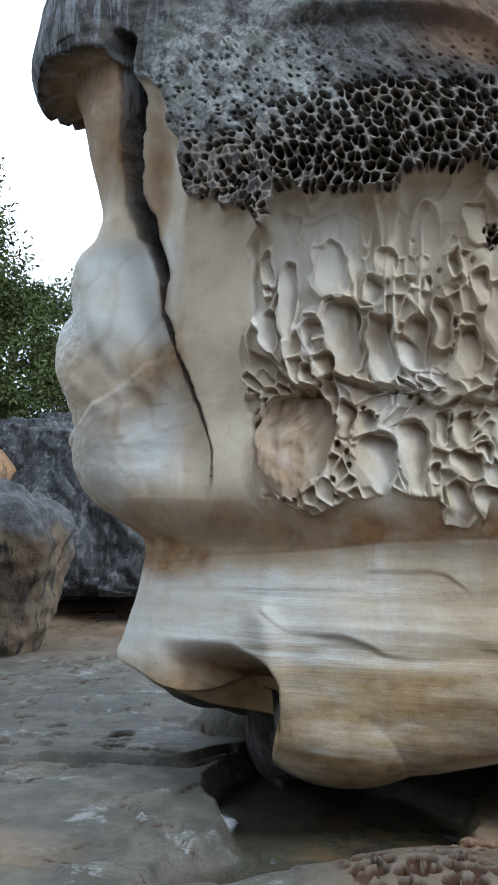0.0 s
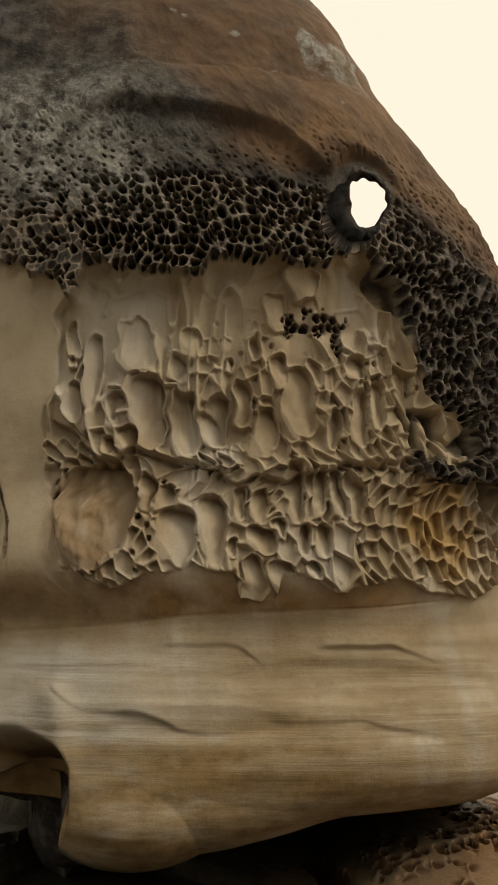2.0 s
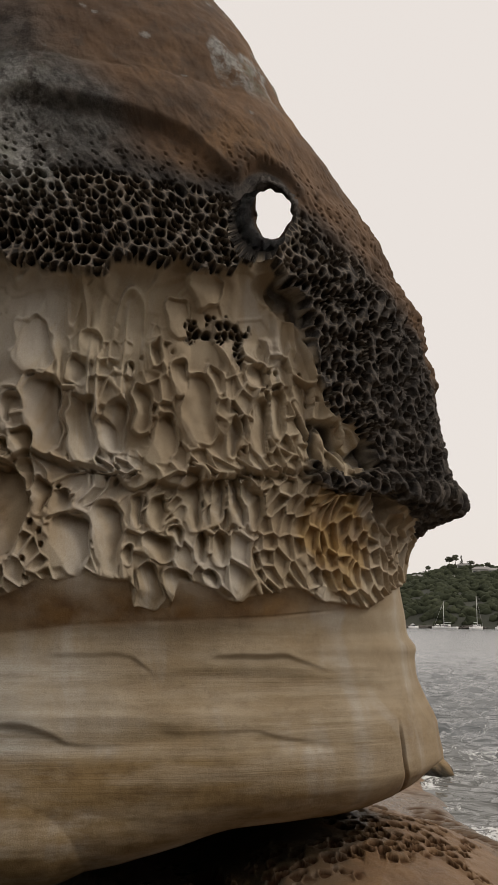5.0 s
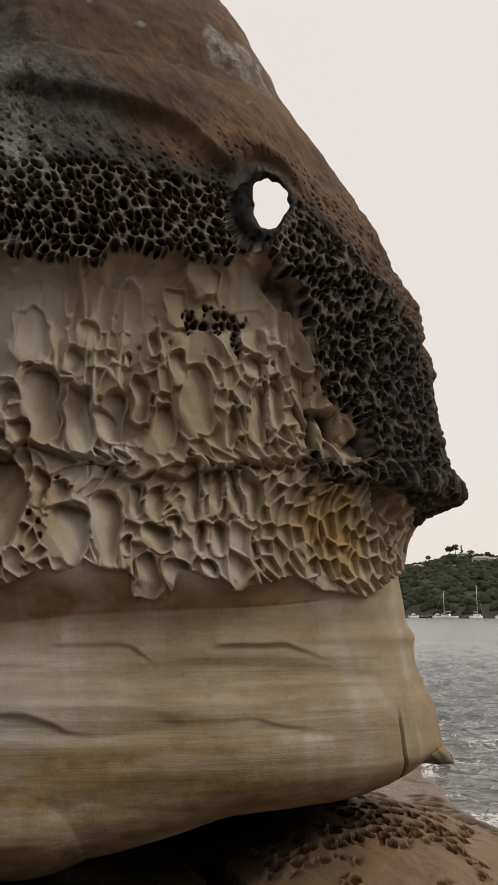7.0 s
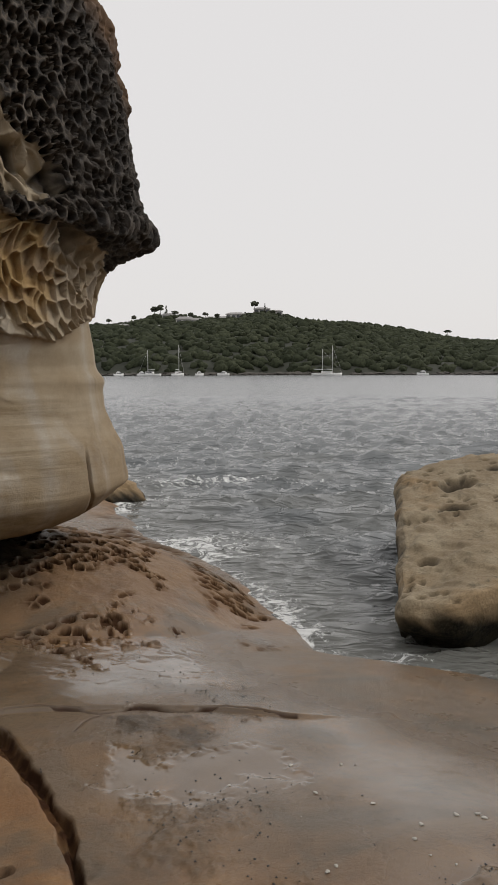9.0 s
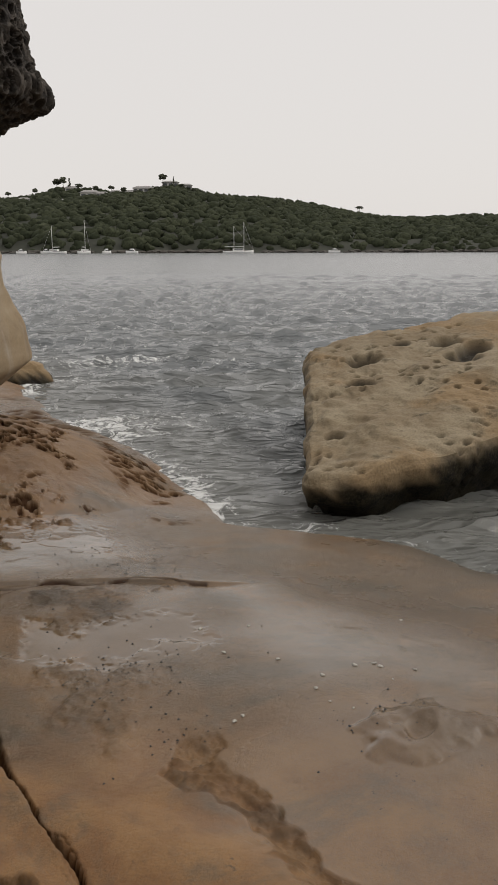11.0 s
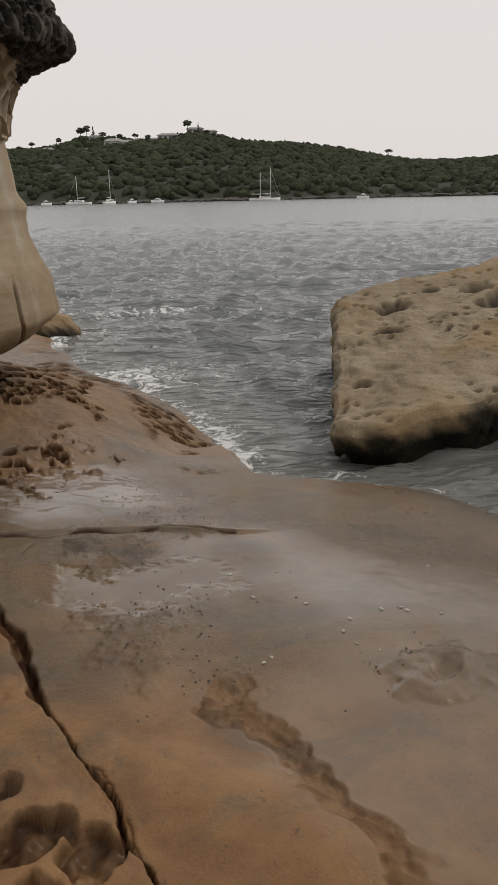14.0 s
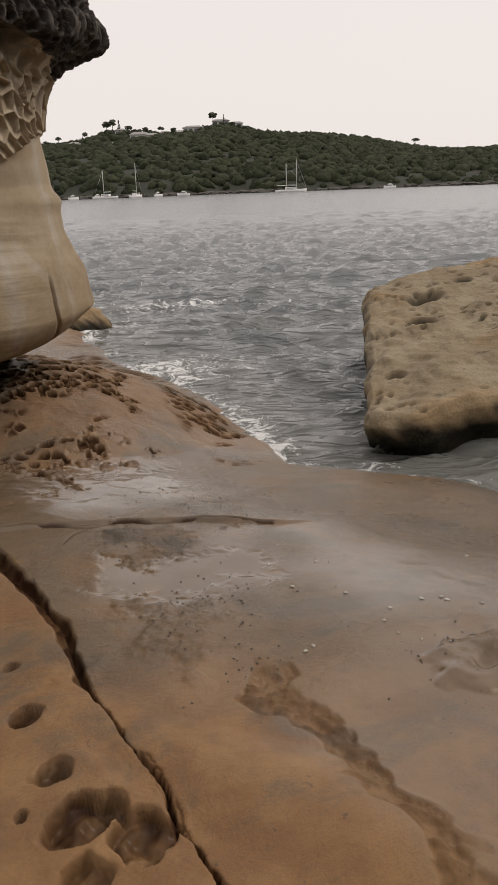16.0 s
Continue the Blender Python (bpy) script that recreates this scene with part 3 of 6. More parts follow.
    d += up * (0.06 * fbm(a * 1.6, h * 2.2, 43, 4) * sstep(0.2, 0.6, s) + 0.014 * fbm(a * 4, h * 3.5, 44, 4))
    d += crust * (0.03 - 0.022 * up) * fbm(a * 11, h * 9, 45, 3)
    # the carved pale face
    left = curve([1.8, 1.86, 2.17, 2.49, 2.8, 3.11, 3.44, 3.6], [-0.9, -0.94, -1.04, -1.11, -1.15, -1.04, -1.08, -0.93], h) + 0.5 * rag
    low = curve([-0.94, -0.68, -0.46, -0.22, 0.09, 0.13, 0.33, 0.4, 0.47, 0.76, 1.01, 1.36, 1.62, 1.98], [1.86, 1.79, 1.85, 1.89, 1.88, 1.71, 1.71, 1.86, 1.85, 1.76, 1.82, 1.77, 1.74, 1.89], w) + 0.5 * rag
    face = sstep(-0.015, 0.015, w - left) * sstep(-0.012, 0.012, h - low) * (1 - crust) * front
    d += 0.045 * face * sstep(3.6, 2.9, h)
    # a bumpy fold on the part left of the cleft
    fold = h - curve([-2.6, -2.3, -2.1, -1.85, -1.6], [2.3, 2.45, 2.56, 2.76, 2.95], w) - 0.06 * fbm(a * 4, h * 4, 141, 3)
    lower = sstep(0.02, -0.04, fold) * sstep(1.5, 1.7, w * -1) * sstep(1.75, 2.0, h)
    d += lower * (0.02 + 0.012 * fbm(a * 7, h * 7, 143, 3))
    pleat = sstep(1.65, 1.8, -w) * sstep(2.4, 2.7, h) * sstep(3.9, 3.5, h)
    d += pleat * 0.03 * np.sin(14 * (w * 0.9 + 0.5 * h) + 5 * fbm(a * 1.5, h * 1.2, 145, 3))
    small = np.clip(sstep(0.45, 0.8, w) * sstep(2.62, 2.5, h)
                    + sstep(0.13, 0.05, np.abs(h - 2.52 - 0.06 * np.sin(w * 4)))
                    + 1.2 * blob(w, h, 0.22, 3.05, 0.13, 0.45) + 0.4 * blob(w, h, 0.95, 2.95, 0.25, 0.5) + 0.8 * blob(w, h, -0.55, 3.0, 0.14, 0.3)
                    + 0.9 * sstep(0.1, 0.03, np.abs(h - low - 0.08)), 0, 1)
    calm = np.clip(blob(w, h, -0.3, 2.76, 0.3, 0.2) * 2 + blob(w, h, 0.15, 2.68, 0.3, 0.15) * 1.5 + sstep(3.35, 3.6, h), 0, 1)
    large, crest = scoops(a, h, 0.15, 0.32, 51)
    little, crest_s = scoops(a, h, 0.085, 0.115, 57, 0.04, 0.24, 0.25)
    broad, crest_b = scoops(a, h, 0.14, 0.17, 58, 0.03, 0.2, 0.15)
    coarse = sstep(-0.04, 0.04, fbm(a * 3.3, h * 3.0, 62, 2))
    little, crest_s = coarse * broad + (1 - coarse) * little, coarse * crest_b + (1 - coarse) * crest_s
    cup, cupped, lip = cups(w, a, h)
    rest = 1 - cupped
    small = np.clip(small + 0.85 * sstep(0.02, 0.16, fbm(a * 2.7, h * 2.4, 64, 2) + 0.04) * (1 - calm) * sstep(3.45, 3.2, h), 0, 1)
    standing = sstep(0.08, -0.06, fbm(a * 2.0, h * 1.6, 59, 2)) * (1 - 0.6 * calm)  # where the walls between the hollows still stand
    large = standing * large + (1 - standing) * 0.6
    d -= face * (cup + rest * (1 - small) * 0.11 * large + rest * small * 0.075 * little - 0.006 * lip - 0.006 * rest * crest_s * small - 0.008 * rest * (1 - small) * standing * crest)
    thread = np.exp(-(fbm(a * 5.0, h * 1.5, 161, 2) / 0.055) ** 2) * sstep(-0.05, 0.12, fbm(a * 2.6, h * 3.2, 163, 2))
    d += face * rest * (1 - small) * 0.05 * thread
    fin = np.exp(-(fbm(a * 7.0, h * 1.0, 173, 2) / 0.07) ** 2) * sstep(-0.02, 0.14, fbm(a * 3, h * 2.4, 175, 2)) * sstep(2.55, 2.65, h) * sstep(3.6, 3.35, h)
    d += face * (0.3 + 0.7 * rest) * 0.055 * fin * sstep(-0.9, -0.5, w)
    p1, p2, pr, _, _ = voronoi(a / 0.055, h / 0.07, 169, 0.9)
    d -= face * rest * 0.05 * sstep(0.34, 0.2, p1) * (pr > 0.8) * sstep(0.08, 0.24, fbm(a * 2.2, h * 2.2, 171, 3)) * sstep(3.5, 3.3, h)
    d -= face * calm * rest * 0.02 * scoops(a, h, 0.3, 0.3, 63)[0]
    jag_h = curve([p[0] for p in JAG], [p[1] for p in JAG], w) + 0.06 * fbm(a * 7, h * 2, 66, 2)
    below = jag_h - h
    reach = sstep(-1.15, -0.95, w) * sstep(1.3, 1.0, w) * face
    d -= 0.07 * reach * sstep(-0.012, 0.02, below) * np.exp(-np.maximum(below, 0) / 0.1)
    d += 0.03 * reach * sstep(0.02, -0.012, below) * np.exp(np.minimum(below, 0) / 0.12)
    knot = np.maximum(blob(w + 0.12 * fbm(a * 9, h * 9, 68, 3), h + 0.1 * fbm(a * 12, h * 9, 69, 3), 0.6, 3.42, 0.2, 0.09), blob(w + 0.08 * fbm(a * 9, h * 9, 68, 3), h, 0.74, 3.3, 0.04, 0.16))
    d -= sstep(0.1, 0.5, knot) * 0.09 * pit * front
    crust = np.maximum(crust, sstep(0.1, 0.35, knot) * 0.8 * front * (0.5 + 0.5 * pit))
    # grain like drips at the left of the face
    d += 0.025 * fbm(a * 16, h * 5, 71, 3) * blob(w, h, -0.98, 2.1, 0.16, 0.45)
    d += face * 0.07 * fbm(a * 9, h * 5, 73, 3) * np.clip(2 * blob(w, h, -0.84, 2.2, 0.22, 0.34), 0, 1)
    # beds, ledges and the seam in the foot
    foot = sstep(1.68, 1.55, h)
    d += foot * (0.004 * fbm(a * 0.7, h * 12, 81, 4, 0.6) + 0.02 * fbm(a * 0.5, h * 3, 82, 2))
    seam = curve([-1.7, -1.3, -0.64, -0.17, 0.42, 1.02, 1.8], [1.43, 1.49, 1.54, 1.6, 1.63, 1.66, 1.74], w)
    d -= 0.010 * sstep(0.012, 0.004, np.abs(h - seam)) * front * sstep(1.6, 1.0, w) * (0.5 + 0.9 * fbm(a * 3, h * 0, 84, 3))
    for xs, hs, tall, deep in (([-1.0, -0.94, -0.76, -0.49, -0.32, -0.2, 0.1], [1.2, 1.15, 1.05, 1.04, 1.0, 0.95, 0.93], 0.25, 0.055 * sstep(0.1, -0.7, w) + 0.012),
                               ([-0.35, -0.04, 0.12, 0.2, 0.25], [1.42, 1.43, 1.41, 1.36, 1.33], 0.12, 0.025),
                               ([0.6, 0.63, 1.02, 1.35, 1.4], [1.4, 1.41, 1.41, 1.34, 1.33], 0.09, 0.06),
                               ([0.3, 0.46, 0.82, 1.05, 1.3], [1.0, 0.99, 0.99, 0.94, 0.93], 0.2, 0.025)):
        edge = curve(xs, hs, w) + 0.02 * fbm(a * 4, h * 0, 85, 2)
        span = sstep(xs[0] - 0.02, xs[0] + 0.08, w) * sstep(xs[-1] + 0.1, xs[-1] - 0.12, w) * front
        d += span * deep * 0.45 * np.clip(0.75 + 1.6 * fbm(a * 2.5, h * 0, 87, 2), 0.2, 1.4) * (sstep(-0.012, 0.012, h - edge) * np.exp(-np.maximum(h - edge, 0) / tall))
    # hollow at the left of the foot, and the lobe beside it
    d += 0.06 * np.exp(-((w - curve([0.6, 0.95, 1.2], [-0.86, -0.9, -0.97], h)) / 0.1) ** 2) * sstep(0.55, 0.75, h) * sstep(1.25, 1.1, h) * front
    d -= 0.018 * blob(w, h, -0.1, 0.98, 0.55, 0.11) + 0.02 * blob(w, h, 0.75, 1.22, 0.7, 0.14) - 0.03 * blob(w, h, 0.6, 0.75, 0.9, 0.22)
    corner = curve([0.2, 0.37, 0.52, 0.71, 0.85, 0.95], [-0.9, -0.87, -0.81, -0.81, -0.89, -1.1], h)
    d += 0.07 * blob(w, h, -0.5, 0.2, 0.42, 0.45)
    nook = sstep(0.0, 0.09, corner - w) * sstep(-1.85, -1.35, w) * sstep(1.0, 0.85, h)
    d -= 0.42 * sstep(0.0, 0.09, corner - w) * sstep(-1.75, -1.05, w) * sstep(0.98, 0.82, h) * sstep(-0.4, -0.1, h) * front
    # the cleft, with the part to its left set back
    dist, way = line_dist(w, h + 0 * w, CRACK)
    gap = curve([0, 0.2, 0.45, 0.66, 1.0], [0.08, 0.065, 0.045, 0.03, 0.01], way) * (1 + 1.0 * fbm(a * 6, h * 5, 91, 2))
    d -= 0.5 * sstep(gap + 0.01, gap * 0.5, dist) * front * sstep(1.0, 0.85, way)
    d -= 0.10 * sstep(-0.02, 0.04, crack_w - w) * sstep(-2.25, -1.9, w) * sstep(1.7, 2.2, h) * sstep(4.9, 4.4, h) * front
    d += 0.045 * fbm(a * 1.7, h * 1.2, 94, 3) * sstep(-1.4, -1.9, w) * sstep(1.4, 2.0, h)
    d += 0.02 * fbm(a * 13, h * 13, 96, 3) * sstep(-2.25, -2.45, w) * sstep(1.8, 2.2, h) * sstep(3.95, 3.7, h)
    d -= 0.05 * sstep(0.018, 0.004, np.abs(w - curve([0.5, 0.9, 1.2], [1.88, 1.82, 1.8], h))) * sstep(1.05, 0.85, h) * front
    # rim of the window
    ring = np.hypot((w - HOLE[0]) / HOLE[2], (h - HOLE[1]) / HOLE[3])
    d = np.where(s > 0, d * (1 - 0.95 * sstep(1.5, 1.15, ring)), d)
    d -= 0.1 * blob(w, h, 1.02, 3.75, 0.2, 0.13) * (1 - crust) * front
    crust = np.maximum(crust, sstep(1.35, 1.15, ring) * front)
    # stains; the brown in the foot's nook also paints its shade
    dome = 1.0 * crust * np.clip(sstep(0.0, 0.25, h - 4.44 + 0.14 * sstep(-0.3, 0.3, w) + 0.12 * fbm(a * 2, h * 2, 101, 3)) * sstep(-0.7, 0.35, w + 0.9 * (h - 4.9) + 0.7 * fbm(a * 1.5, h * 1.5, 102, 4))
                           + sstep(-0.1, 0.25, h - top) * sstep(0.7, 1.2, w), 0, 1)
    dome = dome * (1 - sstep(1.25, 1.08, ring))
    dome = np.maximum(dome, np.where(s > 0, 0, 0.8) * sstep(2.5, 3.2, h))
    spots = 0.6 * sum(sstep(1.1, 0.7, np.hypot((w - u) / r, (h - v) / (r * 0.6)) + 0.6 * fbm(a * 12, h * 12, 151, 2)) for u, v, r in ((-0.38, 5.6, 0.03), (-0.3, 5.57, 0.03), (-0.21, 5.5, 0.02), (0.02, 5.43, 0.04), (-0.6, 5.2, 0.02), (0.3, 5.15, 0.02), (0.75, 4.95, 0.015)))
    lichen = spots + crust * np.clip(sstep(0.1, -0.9, w + 0.6 * fbm(a * 2, h * 2, 104, 4)) * sstep(4.0, 4.3, h) * sstep(5.3, 4.8, h) * 0.9 * sstep(-2.0, -1.6, w)
                             + sstep(5.0, 5.4, h) * sstep(0.35, 0.5, w) * 0.8 * sstep(0.05, 0.2, fbm(a * 4, h * 3, 105, 3)), 0, 1) * front
    brown = np.clip(sstep(-0.05, 0.03, h - seam + 0.02 * fbm(a * 3, h * 3, 117, 3)) * sstep(1.98, 1.72, h) * (0.8 + 1.0 * fbm(a * 1.4, h * 2, 107, 3)) * (1 - face)
                    + 1.1 * blob(w, h, -1.72, 1.46, 0.5, 0.16) + 0.1 * sstep(0.16, 0.0, np.abs(fold)) * sstep(1.5, 1.7, -w) * sstep(2.5, 2.3, -w) + 0.1 * lower + 0.3 * blob(w, h, -2.3, 2.3, 0.3, 0.6)
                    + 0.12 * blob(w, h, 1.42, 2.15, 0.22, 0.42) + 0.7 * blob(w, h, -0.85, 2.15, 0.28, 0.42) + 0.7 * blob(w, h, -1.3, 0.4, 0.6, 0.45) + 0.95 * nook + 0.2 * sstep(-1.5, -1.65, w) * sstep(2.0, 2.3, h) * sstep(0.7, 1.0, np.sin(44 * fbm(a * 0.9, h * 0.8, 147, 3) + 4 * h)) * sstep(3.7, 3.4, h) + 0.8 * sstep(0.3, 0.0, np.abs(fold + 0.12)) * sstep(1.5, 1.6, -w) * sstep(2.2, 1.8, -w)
                     + 0.3 * sstep(1.35, 2.0, w) * sstep(1.4, 0.8, h)
                    + 0.8 * sstep(3.85, 4.35, h) * sstep(-1.9, -2.1, w) + 0.9 * blob(w, h, -1.78, 4.1, 0.14, 0.5) + 0.8 * sstep(0.12, 0.03, dist) * sstep(0.75, 0.5, way)
                    + 0.25 * sstep(0.0, 0.3, fbm(a * 1.6, h * 1.4, 111, 3)) * face, 0, 1)
    # shade under the boulder's foot, painted in the dark crust colour
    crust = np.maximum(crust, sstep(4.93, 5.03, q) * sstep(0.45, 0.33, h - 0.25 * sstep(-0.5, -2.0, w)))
    # the inside of the cleft takes the same dark colour
    crust = np.maximum(crust, sstep(gap + 0.03, gap * 0.9, dist) * sstep(0.95, 0.75, way) * front)
    bleach = np.clip(0.5 * lower + sstep(-1.55, -1.75, w) * sstep(2.7, 3.1, h) * sstep(3.75, 3.5, h) + sstep(0.7, 1.0, h) * sstep(1.5, 1.35, h) * sstep(0.3, -0.8, w) + 0.5 * sstep(1.9, 2.1, h) * sstep(2.6, 2.3, h) * sstep(-1.6, -1.8, w), 0, 1)
    bed = foot * (0.2 + 0.5 * sstep(0.62, 0.8, h) * sstep(1.3, 1.05, h + 0.2 * fbm(a * 0.6, h, 116, 2)) + 0.6 * sstep(0.12, 0.03, np.abs(h - 1.28 + 0.1 * fbm(a * 0.8, h, 115, 2))) + 0.6 * sstep(0.25, 0.1, np.abs(h - 0.85))) * sstep(-1.5, -0.9, w) * sstep(2.0, 1.4, w)
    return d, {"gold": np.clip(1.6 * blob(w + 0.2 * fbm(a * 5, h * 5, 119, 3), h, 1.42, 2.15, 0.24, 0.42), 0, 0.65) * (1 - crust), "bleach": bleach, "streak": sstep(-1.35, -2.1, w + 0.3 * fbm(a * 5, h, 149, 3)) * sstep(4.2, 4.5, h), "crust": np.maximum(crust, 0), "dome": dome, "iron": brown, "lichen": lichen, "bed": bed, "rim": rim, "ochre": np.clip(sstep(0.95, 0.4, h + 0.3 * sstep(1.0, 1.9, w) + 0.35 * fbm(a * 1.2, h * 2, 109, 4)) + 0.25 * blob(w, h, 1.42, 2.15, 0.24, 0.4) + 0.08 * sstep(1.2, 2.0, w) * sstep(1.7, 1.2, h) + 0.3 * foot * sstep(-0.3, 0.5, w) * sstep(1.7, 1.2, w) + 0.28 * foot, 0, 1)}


def stitch(loop_a, ang_a, loop_b, ang_b):
    """Triangles between two rings of vertices, ordered by their angles."""
    oa, ob = np.argsort(ang_a), np.argsort(ang_b)
    la, aa, lb, ab = loop_a[oa], ang_a[oa], loop_b[ob], ang_b[ob]
    tris, i, j, na, nb = [], 0, 0, len(la), len(lb)
    while i < na or j < nb:
        ta = aa[i + 1] if i + 1 < na else aa[0] + 2 * math.pi
        tb = ab[j + 1] if j + 1 < nb else ab[0] + 2 * math.pi
        if j >= nb or (i < na and ta <= tb):
            tris.append((la[i % na], la[(i + 1) % na], lb[j % nb]))
            i += 1
        else:
            tris.append((la[i % na], lb[(j + 1) % nb], lb[j % nb]))
            j += 1
    return np.array(tris)


def great_boulder(rows=880, cols=960):
    # columns: close together over the face, wider apart at the rear
    p = np.linspace(0, 2 * np.pi, 20001)
    w, q, h = rock_section(np.full(p.shape, 14.0), p)
    step = np.hypot(np.diff(w), np.diff(q))
    heavy = np.where((p[1:] < np.pi + 0.35) | (p[1:] > 2 * np.pi - 0.3), np.where(w[1:] < -1.2, 0.55, 1.0), 0.1)
    density = np.concatenate([[0], np.cumsum(step * heavy)])
    phi = np.interp(np.arange(cols) / cols * density[-1], density, p)
    # rows: by length of the front profile
    kk = np.linspace(0, len(ROCK_H) - 1, 8001)
    n = np.arange(len(ROCK_H))
    hh, ff = curve(n, ROCK_H, kk), curve(n, ROCK_F, kk)
    heavy = np.where((hh[1:] < 0.3) & (kk[1:] > 28) | (hh[1:] > 6.2), 0.15, np.where(hh[1:] < 1.65, 0.55, np.where(hh[1:] > 4.6, 0.45, 1.0)))
    dens = np.concatenate([[0], np.cumsum((np.hypot(np.diff(hh), np.diff(ff)) + 1e-4) * heavy)])
    k = np.interp(np.linspace(0, dens[-1], rows), dens, kk)
    K, P = np.meshgrid(k, phi, indexing="ij")
    w, q, h = rock_section(K, P)
    base = rock_world(w, q, h)
    gu = np.roll(base, -1, 1) - np.roll(base, 1, 1)
    gv = np.gradient(base, axis=0)
    nrm = np.cross(gu, gv)
    nrm /= np.linalg.norm(nrm, axis=-1, keepdims=True) + 1e-9
    mid = rock_world(np.array(0.0), np.array(MID_Q), np.array(2.0))
    if np.sum(nrm[rows // 2, cols // 4] * (base[rows // 2, cols // 4] - mid)) < 0:
        nrm = -nrm
    # lengths along the surface, round it and up it
    along_u = np.concatenate([np.zeros((rows, 1)), np.cumsum(np.linalg.norm(np.diff(base, axis=1), axis=-1), 1)], 1)
    A = along_u - along_u[:, [int(np.argmin(np.abs(phi - np.pi / 2)))]]
    along_v = np.concatenate([np.zeros((1, cols)), np.cumsum(np.linalg.norm(np.diff(base, axis=0), axis=-1), 0)], 0)
    near3 = int(np.argmin(np.abs(h[:, cols // 4] - 3.0)))
    V = 3.0 + along_v[[near3]] - along_v
    d, masks = carve(w, A, h, np.sin(P), q, V)
    still = sstep(0, 40, np.arange(rows))[:, None] * sstep(rows - 1, rows - 12, np.arange(rows))[:, None]
    pts = base + nrm * (d * still)[..., None]
    # the window that runs through the shoulder
    front_mid = rock_world(np.array(HOLE[0]), np.array(4.95), np.array(HOLE[1]))
    axis = Vector((0.348, 0.815, 0.464)).normalized()
    axis = np.array(axis)
    side = np.cross(axis, (0, 0, 1.0))
    side /= np.linalg.norm(side)
    lift = np.cross(side, axis)
    rel = pts - front_mid
    along, su, sv = rel @ axis, rel @ side, rel @ lift
    ang = np.arctan2(sv, su)
    fr = 1 + 0.10 * np.sin(2 * ang + 0.6) + 0.04 * np.sin(3 * ang) + 0.02 * np.sin(9 * ang + 2) + 0.03 * np.sin(14 * ang + 1)
    front_r = np.hypot((su + 0.025) / 0.195, (sv + 0.035) / 0.24) / fr
    exit_u, exit_v = 0.07, 0.045
    ang2 = np.arctan2(sv - exit_v, su - exit_u)
    er = 1 + 0.10 * np.sin(3 * ang2 + 1) + 0.03 * np.sin(5 * ang2 + 2) + 0.03 * np.sin(9 * ang2)
    exit_r = np.hypot((su - exit_u) / 0.16, (sv - exit_v) / 0.215) / er
    in_front, in_exit = (front_r < 1) & (along < 0.6), (exit_r < 1) & (along >= 0.6)
    quads = grid_faces(rows, cols, wrap=True)
    flat_f, flat_e = in_front.ravel()[quads], in_exit.ravel()[quads]
    gone_f, gone_e = flat_f.all(1), flat_e.all(1)
    verts = pts.reshape(-1, 3)

    def border(gone):
        used = np.unique(quads[gone])
        kept = np.zeros(len(verts), bool)
        kept[quads[~gone_f & ~gone_e].ravel()] = True
        return used[kept[used]]

    bf, be = border(gone_f), border(gone_e)
    faces = [quads[~gone_f & ~gone_e]]
    if len(bf) and len(be):
        scale_f = (1 / front_r.ravel()[bf] - 1)
        verts[bf] += scale_f[:, None] * ((su.ravel()[bf, None] + 0.025) * side + (sv.ravel()[bf, None] + 0.035) * lift)
        scale_e = (1 / exit_r.ravel()[be] - 1)
        verts[be] += scale_e[:, None] * ((su.ravel()[be, None] - exit_u) * side + (sv.ravel()[be, None] - exit_v) * lift)
        m = 120
        th = np.linspace(-np.pi, np.pi, m, endpoint=False)
        deep = float(along.ravel()[be].mean())
        start = float(along.ravel()[bf].mean())
        rings, chain, angles = [verts], [bf], [ang.ravel()[bf]]
        for f, grow in ((0.05, 1.02), (0.12, 1.14), (0.2, 1.25), (0.3, 1.32), (0.42, 1.38), (0.55, 1.36), (0.68, 1.3), (0.8, 1.2), (0.9, 1.1), (0.96, 1.02)):
            wob = 1 + (0.3 * fbm(np.cos(th) * 3 + f * 9, np.sin(th) * 3, 121, 4, 0.7)) * min(1, f * 6, (1 - f) * 6)
            uu = np.cos(th) * 0.19 * grow * wob + exit_u * f
            vv = np.sin(th) * 0.215 * grow * wob + exit_v * f
            ring = front_mid + (start + (deep - start) * f) * axis + uu[:, None] * side + vv[:, None] * lift
            chain.append(len(verts) + np.arange(m))
            angles.append(th)
            verts = np.concatenate([verts, ring])
        chain.append(be)
        angles.append(ang2.ravel()[be])
        for a1, t1, b1, t2 in zip(chain[:-1], angles[:-1], chain[1:], angles[1:]):
            faces.append(stitch(a1, t1, b1, t2))
    extra = len(verts) - rows * cols
    masks = {key: np.concatenate([v.ravel(), np.full(extra, 1.0 if key == "crust" else 0.0)]) for key, v in masks.items()}
    # close the crown
    crown = len(verts)
    verts = np.concatenate([verts, pts[:1].mean(1) + np.array([[0, 0, 0.01]])])
    faces.append(np.stack([np.arange(cols), (np.arange(cols) + 1) % cols, np.full(cols, crown)], -1))
    masks = {key: np.append(v, 0.0) for key, v in masks.items()}
    ob = mesh_from("sandstone_boulder", verts, faces, STONE, masks)
    return tagged(ob, "huge undercut sandstone boulder with dark honeycombed crust and pale carved face", "boulder")


great_boulder()
